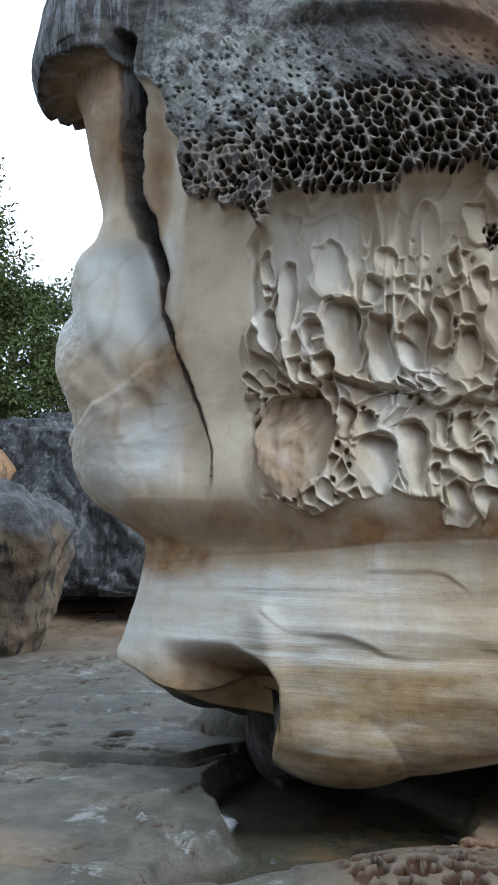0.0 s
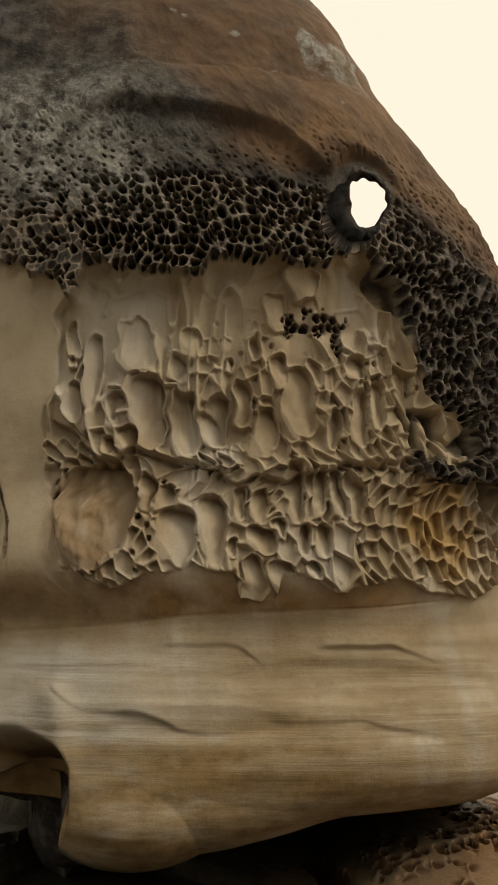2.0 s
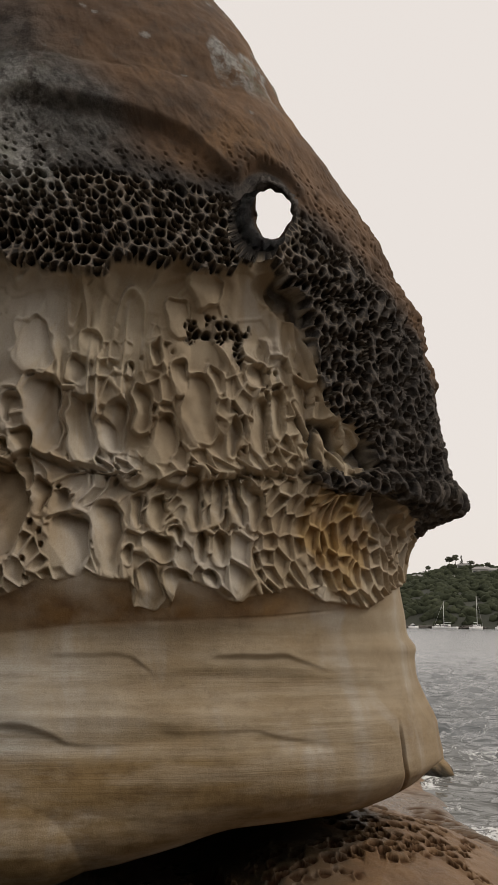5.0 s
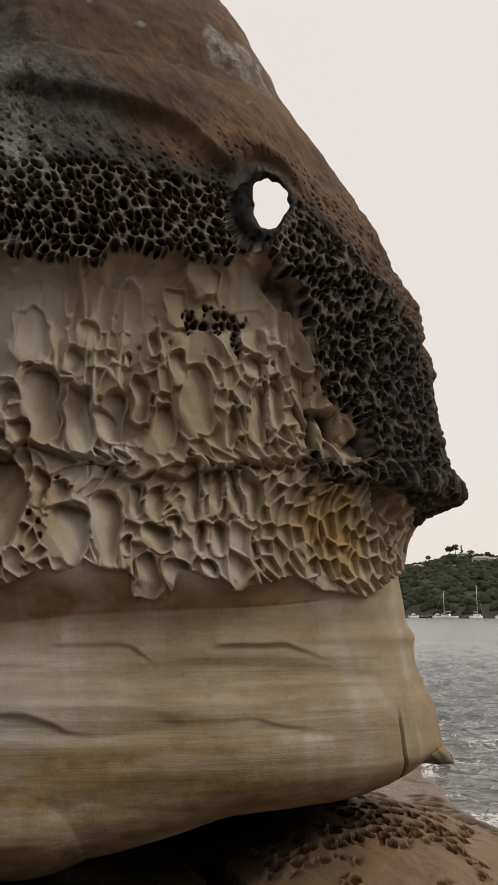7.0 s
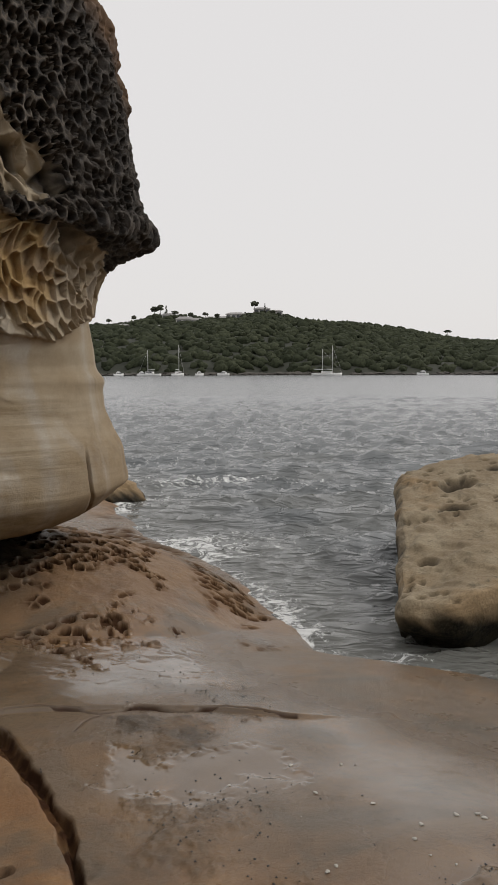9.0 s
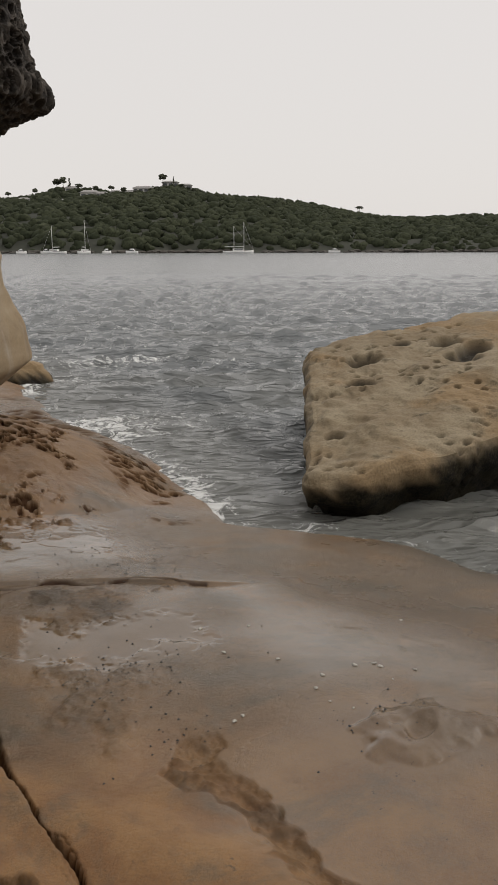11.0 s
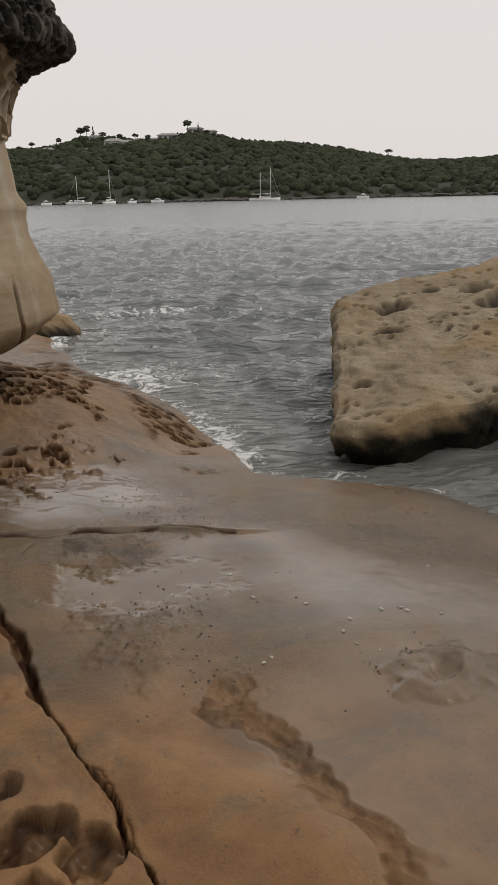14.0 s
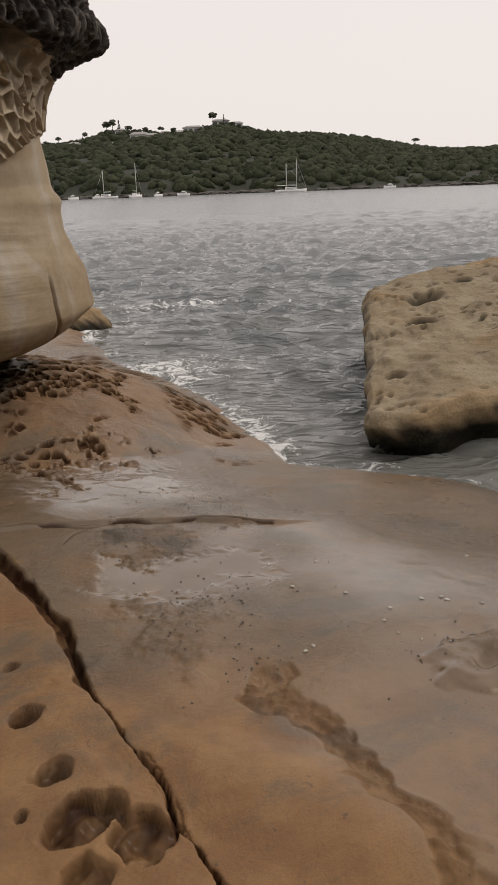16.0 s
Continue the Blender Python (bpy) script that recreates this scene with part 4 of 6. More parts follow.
# ---- the rock shelf ----
SEA_Z = -0.3
SHORE = [(7.2, 12.0), (5.6, 8.6), (5.1, 7.3), (4.8, 5.7), (4.2, 4.5), (3.8, 3.5), (3.95, 3.2), (4.1, 2.8), (4.2, 2.35), (4.1, 1.85), (4.25, 0.9), (4.6, -1.0), (6.0, -6.0), (9.0, -30.0),
         (-60.0, -30.0), (-60.0, 60.0), (-6.0, 60.0), (-1.0, 36.0), (0.5, 24.0), (2.0, 16.0), (3.5, 11.5), (4.6, 11.5)]
CREVICE = [(1.85, 5.4), (1.78, 4.8), (1.7, 4.4), (1.6, 3.77), (1.52, 3.29), (1.44, 2.8), (1.365, 2.37), (1.2, 1.96), (1.175, 1.86), (1.12, 1.68), (1.07, 1.43), (1.0, 1.22), (0.96, 1.09), (0.85, 0.8), (0.7, 0.4)]
SPLIT = [(1.55, 3.36), (1.74, 3.25), (1.94, 3.05), (2.08, 3.0), (2.23, 2.88), (2.43, 2.77), (2.63, 2.5)]
HAIR_CRACKS = [[(1.98, 3.0), (1.85, 2.99), (1.73, 2.95), (1.62, 2.9)], [(1.13, 1.66), (1.1, 1.49), (1.06, 1.34), (0.99, 1.15), (0.9, 0.95)]]
SILT_PATCH = [(1.95, 2.97), (1.89, 2.7), (1.93, 2.44), (2.08, 2.43), (2.35, 2.68), (2.2, 2.86)]
BROWN_PATCH = [(1.65, 2.83), (1.8, 2.78), (1.66, 2.55), (1.59, 2.47), (1.55, 2.68)]
STILL_POOL = [(1.82, 2.78), (1.6, 2.45), (1.68, 2.3), (1.87, 2.13), (2.2, 2.05), (2.3, 2.25), (2.18, 2.42), (1.93, 2.45)]
PERCHED_POOL = [(2.66, 3.9), (2.95, 3.7), (2.75, 3.3), (2.6, 3.25), (2.41, 3.5)]
SNAIL_BANK = [(1.61, 2.33), (1.75, 2.26), (1.76, 2.03), (1.63, 1.78), (1.5, 1.8), (1.52, 1.98)]
PITTED = [(1.7, 4.1), (1.95, 3.9), (2.46, 4.1), (2.72, 4.0), (3.2, 4.7), (3.6, 5.3), (3.4, 5.8), (2.6, 5.5), (2.0, 5.0)]


def patch(x, y, pts, rag, seed, soft=0.03):
    """1 inside an outline with a ragged edge, 0 outside."""
    d, _ = line_dist(x, y, pts + pts[:1])
    return sstep(-soft, soft, np.where(inside(x, y, pts), d, -d) + rag * fbm(x * 7, y * 7, seed, 5, 0.6))

TROUGH = [(1.72, 1.66), (1.57, 1.5), (1.55, 1.27), (1.46, 1.0), (1.42, 0.835), (1.355, 0.67), (1.25, 0.4), (1.1, 0.1)]
SEAM = [(-6.0, 6.15), (-1.7, 5.96), (-1.0, 5.98), (-0.4, 5.95), (-0.1, 6.3)]


def shelf_height(x, y):
    """The height of the shelf over the plan, and the masks of its surface."""
    shore, _ = line_dist(x, y, SHORE + SHORE[:1])
    land = inside(x, y, SHORE)
    depth = np.where(land, shore, -shore) + 0.12 * fbm(x * 1.7, y * 1.7, 201, 4)
    z = 0.03 * fbm(x * 0.7, y * 0.7, 203, 4) + 0.012 * fbm(x * 3, y * 3, 204, 3) * (1 - 0.6 * sstep(1.3, 1.7, x) * sstep(4.2, 3.6, y))
    z += np.where(depth > 0, -0.26 * (1 - (0.5 * sstep(-0.4, 2.1, depth) + 0.5 * np.clip(depth / 1.9, 0, 1))) - 0.04, np.maximum(-0.3 + 0.55 * depth, -2.5))
    z += 0.04
    left = sstep(0.6, 0.0, x) * sstep(2.8, 3.6, y)
    # the inland rise towards the bush
    z += 0.10 * sstep(8, 16, y) * sstep(1, -2, x) + 4.0 * sstep(15, 26, y + 0.3 * x) * sstep(2, -6, x) + 3 * sstep(-6, -16, x) * sstep(2, 12, y)
    # stepped slabs
    d, way = line_dist(x, y, SEAM)
    seam_y = curve([p[0] for p in SEAM], [p[1] for p in SEAM], x)
    rear = sstep(-0.01, 0.012, y - seam_y) * left
    z += 0.05 * rear * sstep(7.5, 6.2, y)
    z -= 0.06 * sstep(0.045, 0.012, d * (1 + 0.8 * fbm(x * 5, y * 5, 211, 2))) * left
    basin = [(-0.30, 5.75), (-0.14, 5.1), (-0.16, 4.7), (-0.42, 4.42), (-0.5, 4.0), (-0.05, 4.05), (0.3, 4.3), (0.8, 4.42), (1.25, 4.7), (1.4, 5.3), (1.0, 6.0), (0.2, 6.6), (-0.1, 6.2)]
    bd, _ = line_dist(x, y, basin + basin[:1])
    pool = np.where(inside(x, y, basin), bd, -bd) + 0.06 * fbm(x * 4, y * 4, 215, 3)
    z -= 0.24 * sstep(-0.02, 0.11, pool)
    z += 0.12 * blob(x, y, -0.12, 4.72, 0.2, 0.33, -0.4) ** 0.5 * sstep(-0.02, 0.05, pool)
    z += 0.16 * blob(x, y, 0.9, 3.95, 1.1, 0.42, 0.1)
    # a mound added behind the gap under the boulder, to block the sky
    z += 0.55 * blob(x, y, 0.85, 6.85, 1.35, 0.6, -0.2) ** 0.6
    # pitted rock in front of the boulder and along the water's edge
    f1, f2, rnd, _, _ = voronoi(x / 0.09 + 0.5 * fbm(x * 5, y * 5, 221, 2), y / 0.09, 222, 0.9)
    g1, g2, rg, _, _ = voronoi(x / 0.075, y / 0.075, 224, 0.85)
    pitted = patch(x, y, PITTED, 0.5, 227, 0.1)
    rough = np.clip(1.5 * pitted + 1.8 * blob(x, y, 1.0, 4.0, 0.6, 0.8) + 1.5 * blob(x, y, 1.1, 4.1, 0.6, 0.35) + sstep(0.55, 0.25, depth) * sstep(0.02, 0.12, depth) * sstep(3.5, 3.9, y) * sstep(9, 7, y) * 1.1, 0, 1) * sstep(-0.2, 0.05, fbm(x * 2, y * 2, 226, 3) + 0.12)
    pits = sstep(0.55, 0.4, f1) * sstep(0.04, 0.16, f2 - f1) * (rnd > 0.15) * rough
    pits_s = sstep(0.4, 0.22, g1) * (rg > 0.6) * rough
    z += 0.36 * blob(x, y, 3.15, 5.45, 1.35, 1.5) + 0.02 * rough
    z -= (0.018 + 0.03 * rnd) * pits + 0.025 * pits_s
    # the crevice, the split and the trough
    soft = 0.025 * fbm(x * 7, y * 7, 231, 3)
    wig = soft + 0.006 * fbm(x * 13, y * 13, 232, 2)
    d, way = line_dist(x + wig, y - wig, CREVICE)
    wide = curve([0, 0.1, 0.21, 0.29, 0.43, 0.5, 0.57, 0.64, 0.78, 0.86, 1.0], [0.11, 0.09, 0.075, 0.055, 0.036, 0.03, 0.01, 0.003, 0.003, 0.006, 0.01], way) * (1 + 0.8 * fbm(x * 4, y * 4, 233, 2))
    crev = sstep(wide + 0.008, wide * 0.5, d)
    rubble = fbm(x * 17, y * 17, 239, 3)
    z -= (0.045 + 0.04 * sstep(0.42, 0.15, way)) * crev * (1 + 0.4 * rubble * sstep(0.9, 1.0, crev))
    over = np.where(x < curve([0.4, 0.8, 1.22, 1.68, 1.96, 2.37, 2.83, 3.2], [0.7, 0.85, 1.0, 1.12, 1.2, 1.365, 1.44, 1.5], y), 1.0, 0.0)
    z += 0.03 * over * sstep(0.45, 0.0, d) * sstep(0.4, 1.0, y) * sstep(3.6, 3.0, y) * sstep(0.3, 0.9, x)
    d2, way2 = line_dist(x + soft, y + soft, SPLIT)
    thin = curve([0, 0.2, 0.45, 0.7, 1.0], [0.001, 0.002, 0.004, 0.007, 0.003], way2) * (1 + 1.2 * fbm(x * 9, y * 9, 235, 2))
    cut = sstep(thin + 0.007, thin, d2)
    z -= 0.018 * cut
    for k, pts in enumerate(HAIR_CRACKS):
        dh, _ = line_dist(x + 1.6 * soft, y - 1.6 * soft, pts)
        hair = sstep(0.007, 0.002, dh) * sstep(-0.15, 0.1, fbm(x * 6, y * 6, 290 + k, 3))
        z -= 0.004 * hair
        cut = np.maximum(cut, 0.75 * hair)
    split_y = curve([1.3, 1.62, 1.85, 2.05, 2.35, 2.64, 3.0], [3.42, 3.3, 3.14, 3.02, 2.82, 2.5, 2.3], x)
    z += 0.018 * sstep(-0.006, 0.008, y - split_y) * sstep(1.2, 1.5, x) * sstep(2.9, 2.6, x) * sstep(4.2, 3.3, y)
    d3, way3 = line_dist(x + 2 * wig, y, TROUGH)
    trough = sstep(0.07, 0.05, d3 * (1 + 0.9 * fbm(x * 6, y * 6, 237, 3))) * sstep(0.0, 0.12, way3)
    grit = fbm(x * 24, y * 24, 238, 4)
    z -= 0.01 * trough * (1 + 2.4 * grit)
    tx = curve([0.1, 0.4, 0.67, 0.835, 1.0, 1.27, 1.5, 1.66], [1.1, 1.25, 1.355, 1.42, 1.46, 1.55, 1.57, 1.72], y)
    z += 0.02 * sstep(0.02, -0.05, x - tx) * sstep(0.3, 0.0, np.abs(x - tx)) * sstep(1.62, 1.4, y) * sstep(-0.2, 0.3, y)
    # shallow pools, potholes and a worn hummock
    # a browner patch in the pool, with less water film
    dull = patch(x, y, BROWN_PATCH, 0.06, 276)
    bank, muck = patch(x, y, SNAIL_BANK, 0.22, 277, 0.06), patch(x, y, SILT_PATCH, 0.2, 278, 0.04)
    wade = np.maximum(patch(x, y, STILL_POOL, 0.12, 275), patch(x, y, PERCHED_POOL, 0.2, 279)) * (1 - dull) * (1 - muck)
    z -= 0.006 * wade
    z += 0.008 * bank * (1 + fbm(x * 30, y * 30, 272, 3)) + muck * (0.004 + 0.012 * fbm(x * 16, y * 16, 273, 4))
    # thin layers of the stone, broken off along ragged edges
    flake = np.zeros(x.shape)
    for k, (level, f) in enumerate(((0.02, 0.8), (0.12, 1.1), (-0.1, 0.9))):
        layer = fbm(x * f, y * f, 310 + k, 5, 0.55) - level
        z += 0.022 * left * sstep(-0.012, 0.012, layer)
        flake = np.maximum(flake, sstep(0.02, 0.004, np.abs(layer + 0.01)) * left * sstep(-0.1, 0.15, fbm(x * 2.4, y * 2.4, 320 + k, 3)))
    holes = np.zeros(x.shape)
    for cx, cy, r in ((0.885, 1.62, 0.058), (0.83, 1.42, 0.075), (0.76, 1.28, 0.07), (0.915, 1.27, 0.085), (0.92, 1.4, 0.04), (0.97, 1.92, 0.04), (1.08, 2.19, 0.022), (1.06, 2.34, 0.02), (0.75, 1.55, 0.02), (-0.95, 6.55, 0.09)):
        ow = 1 + 0.8 * fbm(x * 9, y * 9, 241, 3)
        holes = np.maximum(holes, sstep(1.06, 0.86, np.hypot(x - cx, y - cy) / (r * ow)))
    z -= 0.06 * holes * (1 + 0.7 * fbm(x * 15, y * 15, 250, 3))
    z += 0.012 * sstep(0.3, 0.0, np.hypot(x - 0.84, y - 1.4) - 0.2) * (1 + 1.5 * fbm(x * 6, y * 6, 249, 3)) * sstep(1.05, 0.95, x)
    z += 0.045 * blob(x, y, 1.27, 1.1, 0.2, 0.75, 0.25) ** 1.5
    hump = blob(x + 0.16 * fbm(x * 5, y * 5, 247, 4), y + 0.16 * fbm(x * 5 + 7, y * 5, 248, 4), 2.2, 1.06, 0.24, 0.2)
    z += hump * (0.035 + 0.035 * fbm(x * 8, y * 8, 243, 3)) - 0.025 * blob(x, y, 2.17, 1.08, 0.07, 0.05)
    mott = sstep(0.05, 0.25, fbm(x * 2.5, y * 2.5, 251, 4))
    z += 0.005 * fbm(x * 14, y * 14, 253, 3) * (0.3 + mott) * (1 - 0.8 * sstep(1.3, 1.7, x) * sstep(4.2, 3.6, y))
    rust = np.clip(0.4 * pits + 0.35 * rough + 0.25 * dull + 0.4 * trough + 0.9 * crev + 0.45 * sstep(2.2, 1.2, y) * sstep(2.4, 1.6, x) + 0.75 * sstep(0.05, -0.25, x - tx) * sstep(2.3, 1.2, y) + 0.7 * over * sstep(0.3, 0.8, x) * sstep(0.9, 0.0, d) * sstep(4.0, 3.0, y)
                   + 0.5 * sstep(0.0, 0.3, fbm(x * 0.9, y * 0.9, 255, 4)), 0, 1) * (1 - 0.8 * left) * (1 - 0.8 * np.clip(2 * blob(x, y, 0.9, 3.95, 1.1, 0.6), 0, 1)) + 0.35 * blob(x, y, -2.6, 10.6, 1.6, 2.0) + 0.5 * blob(x, y, -1.6, 4.3, 0.9, 0.5)
    grey = np.clip(left * sstep(14.0, 10.0, y) + sstep(0.3, -0.3, x) * sstep(7, 4, y) + 0.5 * blob(x, y, 0.9, 3.95, 1.3, 0.5), 0, 1) * (1 - 0.6 * blob(x, y, -1.6, 4.3, 0.9, 0.5))
    silt = np.clip(sstep(0.0, 0.12, pool) * 0.5 + 0.42 * muck * (1 + 1.5 * fbm(x * 9, y * 9, 281, 3)) + 0.22 * bank + 0.35 * rough + 0.12 * trough, 0, 1)
    # ground below the boulder: its shade is painted in with the weed
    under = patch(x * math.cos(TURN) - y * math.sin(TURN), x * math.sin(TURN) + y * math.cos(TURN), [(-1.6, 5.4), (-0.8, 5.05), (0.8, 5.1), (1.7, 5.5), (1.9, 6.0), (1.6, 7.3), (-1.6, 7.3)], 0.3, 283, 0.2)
    weed_shade = np.clip(0.95 * under + sstep(0.05, 0.2, pool) * 0.9 + 0.6 * sstep(0.25, 0.0, depth) * sstep(3, 2, y), 0, 1)
    wet = np.clip(wade * 1.0 + (0.45 + 0.5 * fbm(x * 1.6, y * 1.8, 271, 5) + 0.12 * sstep(1.0, 2.0, x) + 0.15 * sstep(2.0, 3.0, x)) * (0.3 * sstep(0.5, 0.9, x) + 0.7 * sstep(1.15, 1.6, x)) * sstep(5, 4, y), 0, 1) * (1 - 0.75 * trough) * (1 - crev) * (1 - rough) * (1 - 0.6 * dull) * (1 - 0.6 * muck) * (1 - 0.35 * bank) * (1 - 0.5 * sstep(2.6, 3.3, x)) * (1 - 0.3 * hump)
    wet = np.clip(wet + 0.35 * sstep(0.7, 1.0, holes) * sstep(0.5, 0.8, x), 0, 1)
    # hollow darkens pits, holes, the crevice and layer edges, painting their shade
    return z, {"wet": wet, "rust": rust, "grey": grey, "silt": silt, "weed_shade": weed_shade, "hollow": np.clip(0.7 * flake + np.clip(2.2 * pits, 0, 1) * sstep(0.56, 0.42, f1) * (0.75 + 0.25 * rnd) + 0.8 * pits_s + sstep(0.05, 0.4, crev) * (0.92 - 0.6 * rubble) + cut + holes * (0.75 + 0.8 * fbm(x * 16, y * 16, 245, 3)) + trough * np.clip(0.22 - 1.0 * grit, 0, 0.35), 0, 1)}


def graded(knots):
    """Places along an axis out of (from, to, spacing) stretches."""
    return np.unique(np.concatenate([np.arange(a, b, s) for a, b, s in knots]))


NEAR = (0.6, 4.3, 0.5, 5.4)  # the part underfoot, in a finer mesh


def rock_shelf():
    xs = graded([(-60, -8, 2.0), (-8, -3, 0.12), (-3, -0.8, 0.024), (-0.8, 0.6, 0.02), (0.6, 4.3, 0.04), (4.3, 4.7, 0.03), (4.7, 9, 0.12), (9, 20, 1.0)])
    ys = graded([(-30, -2, 1.5), (-2, 0.5, 0.06), (0.5, 5.0, 0.025), (5.0, 5.8, 0.03), (5.8, 6.3, 0.014), (6.3, 7.2, 0.028), (7.2, 10, 0.06), (10, 16, 0.09), (16, 60, 0.8)])
    xs, ys = np.unique(np.append(xs, NEAR[:2])), np.unique(np.append(ys, NEAR[2:]))
    fine = (np.linspace(NEAR[0], NEAR[1], 540), np.concatenate([np.linspace(NEAR[2], 2.5, 340), np.linspace(2.506, 3.4, 150), np.linspace(3.41, NEAR[3], 200)]))
    verts, faces, masks, start = [], [], {}, 0
    for k, (u, v) in enumerate(((xs, ys), fine)):
        X, Y = np.meshgrid(u, v, indexing="xy")
        z, m = shelf_height(X, Y)
        f = grid_faces(len(v), len(u))
        if k == 0:
            cx, cy = X.ravel()[f].mean(1), Y.ravel()[f].mean(1)
            f = f[~((cx > NEAR[0]) & (cx < NEAR[1]) & (cy > NEAR[2]) & (cy < NEAR[3]))]
        verts.append(np.stack([X, Y, z], -1).reshape(-1, 3))
        faces.append(f + start)
        start += X.size
        for key, value in m.items():
            masks.setdefault(key, []).append(value.ravel())
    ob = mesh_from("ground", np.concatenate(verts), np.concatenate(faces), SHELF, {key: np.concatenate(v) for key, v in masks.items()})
    return tagged(ob, "wet brown sandstone shelf with pits, cracks and shallow pools", "rock shelf", kind="structure")


def pool_sheet(name, x0, x1, y0, y1, z, label):
    xs, ys = np.linspace(x0, x1, 40), np.linspace(y0, y1, 40)
    X, Y = np.meshgrid(xs, ys)
    Z = z + 0.0015 * fbm(X * 6, Y * 6, 261, 2)
    ob = mesh_from(name, np.stack([X, Y, Z], -1).reshape(-1, 3), grid_faces(40, 40), POOL)
    ob.visible_shadow = False
    return tagged(ob, label, "water", kind="structure")


rock_shelf()


# ---- the sea ----
def sea():
    r = np.concatenate([[0.02], np.geomspace(2.6, 60, 270), np.geomspace(62, 4200, 60)])
    az = np.radians(np.concatenate([np.linspace(-100, 5, 36), np.linspace(12, 70, 330), np.linspace(74, 255, 60)]))
    Rr, A = np.meshgrid(r, az, indexing="ij")
    X, Y = Rr * np.sin(A), Rr * np.cos(A)
    z = np.zeros(X.shape)
    rng = np.random.RandomState(4)
    for k in range(46):
        lam = 0.35 * 1.12 ** k * rng.uniform(0.9, 1.1)
        if lam > 14:
            break
        th = radians(225 + rng.uniform(-32, 32))
        ph = (X * math.sin(th) + Y * math.cos(th)) * 2 * math.pi / lam + rng.uniform(0, 6.28) + 2.4 * vnoise(X / (lam * 4), Y / (lam * 2.5), 300 + k)
        amp = 0.012 * lam ** 0.7 * min(1.0, (0.8 / lam) ** 1.3)
        fade = np.clip(lam / (Rr * 0.012) - 0.6, 0, 1)
        z += 4.0 * amp * fade * ((1 - np.abs(np.sin(ph / 2))) ** 2.5 - 0.2) * (0.6 + 1.2 * np.maximum(vnoise(X / (lam * 3), Y / (lam * 3), 350 + k) + 0.3, 0))
    shore, _ = line_dist(X, Y, SHORE[:14])
    z *= 0.45 + 0.55 * sstep(0.2, 2.5, shore)
    streak = fbm(X * 0.5, Y * 0.9, 371, 4)
    foam = 0.75 * sstep(0.5, 0.0, shore + 0.5 * fbm(X * 1.5, Y * 1.5, 373, 3))
    foam += 0.75 * blob(X, Y, 6.9, 9.6, 1.6, 1.3, 0.4) + 0.95 * blob(X, Y, 8.6, 10.6, 2.8, 0.9, -0.7) + 0.6 * blob(X, Y, 13.5, 14.0, 3.0, 0.8, -0.8) + 0.3 * blob(X, Y, 5.5, 7.0, 1.0, 1.3) + 0.45 * blob(X, Y, 4.4, 4.0, 0.9, 1.1)
    foam += 0.62 * sstep(0.16, 0.4, streak) * sstep(40, 12, Rr)
    turbid = np.clip(sstep(2.2, 0.3, shore) * 0.8 + 0.5 * sstep(0.1, 0.4, fbm(X * 0.4, Y * 0.4, 375, 3)) * sstep(30, 10, Rr), 0, 1)
    verts = np.stack([X, Y, SEA_Z + z], -1).reshape(-1, 3)
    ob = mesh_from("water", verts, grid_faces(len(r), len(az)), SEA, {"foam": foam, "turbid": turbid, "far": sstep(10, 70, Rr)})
    return tagged(ob, "choppy grey harbour water with streaks of foam", "sea", kind="structure")


sea()
pool_sheet("pool_water", -0.75, 1.6, 3.9, 6.7, -0.13, "still shallow rock pool over weedy sandstone")


# ---- an unseen cliff, added to close the landward side and block sky light ----
def cliff():
    u, v = np.linspace(-40, 9, 110), np.linspace(0, 1, 50)
    U, V = np.meshgrid(u, v)
    h = 10 + 3 * fbm(U * 0.15, U * 0, 281, 3)
    Y = -6.5 - 2.2 * V ** 2 + 1.6 * fbm(U * 0.35, V * 4, 283, 4) - 0.02 * (U + 10) ** 2 * 0.2
    ob = mesh_from("cliff", np.stack([U, Y, -0.8 + V * h], -1).reshape(-1, 3), grid_faces(50, 110), SKY_BLOCK)
    return tagged(ob, "unseen sandstone cliff added behind the rock shelf to block light", "cliff", kind="structure")


SKY_BLOCK = plain_stone("sky_block_stone", (0.14, 0.11, 0.08), (0.09, 0.075, 0.055), (0.04, 0.042, 0.03), 0.6)
cliff()
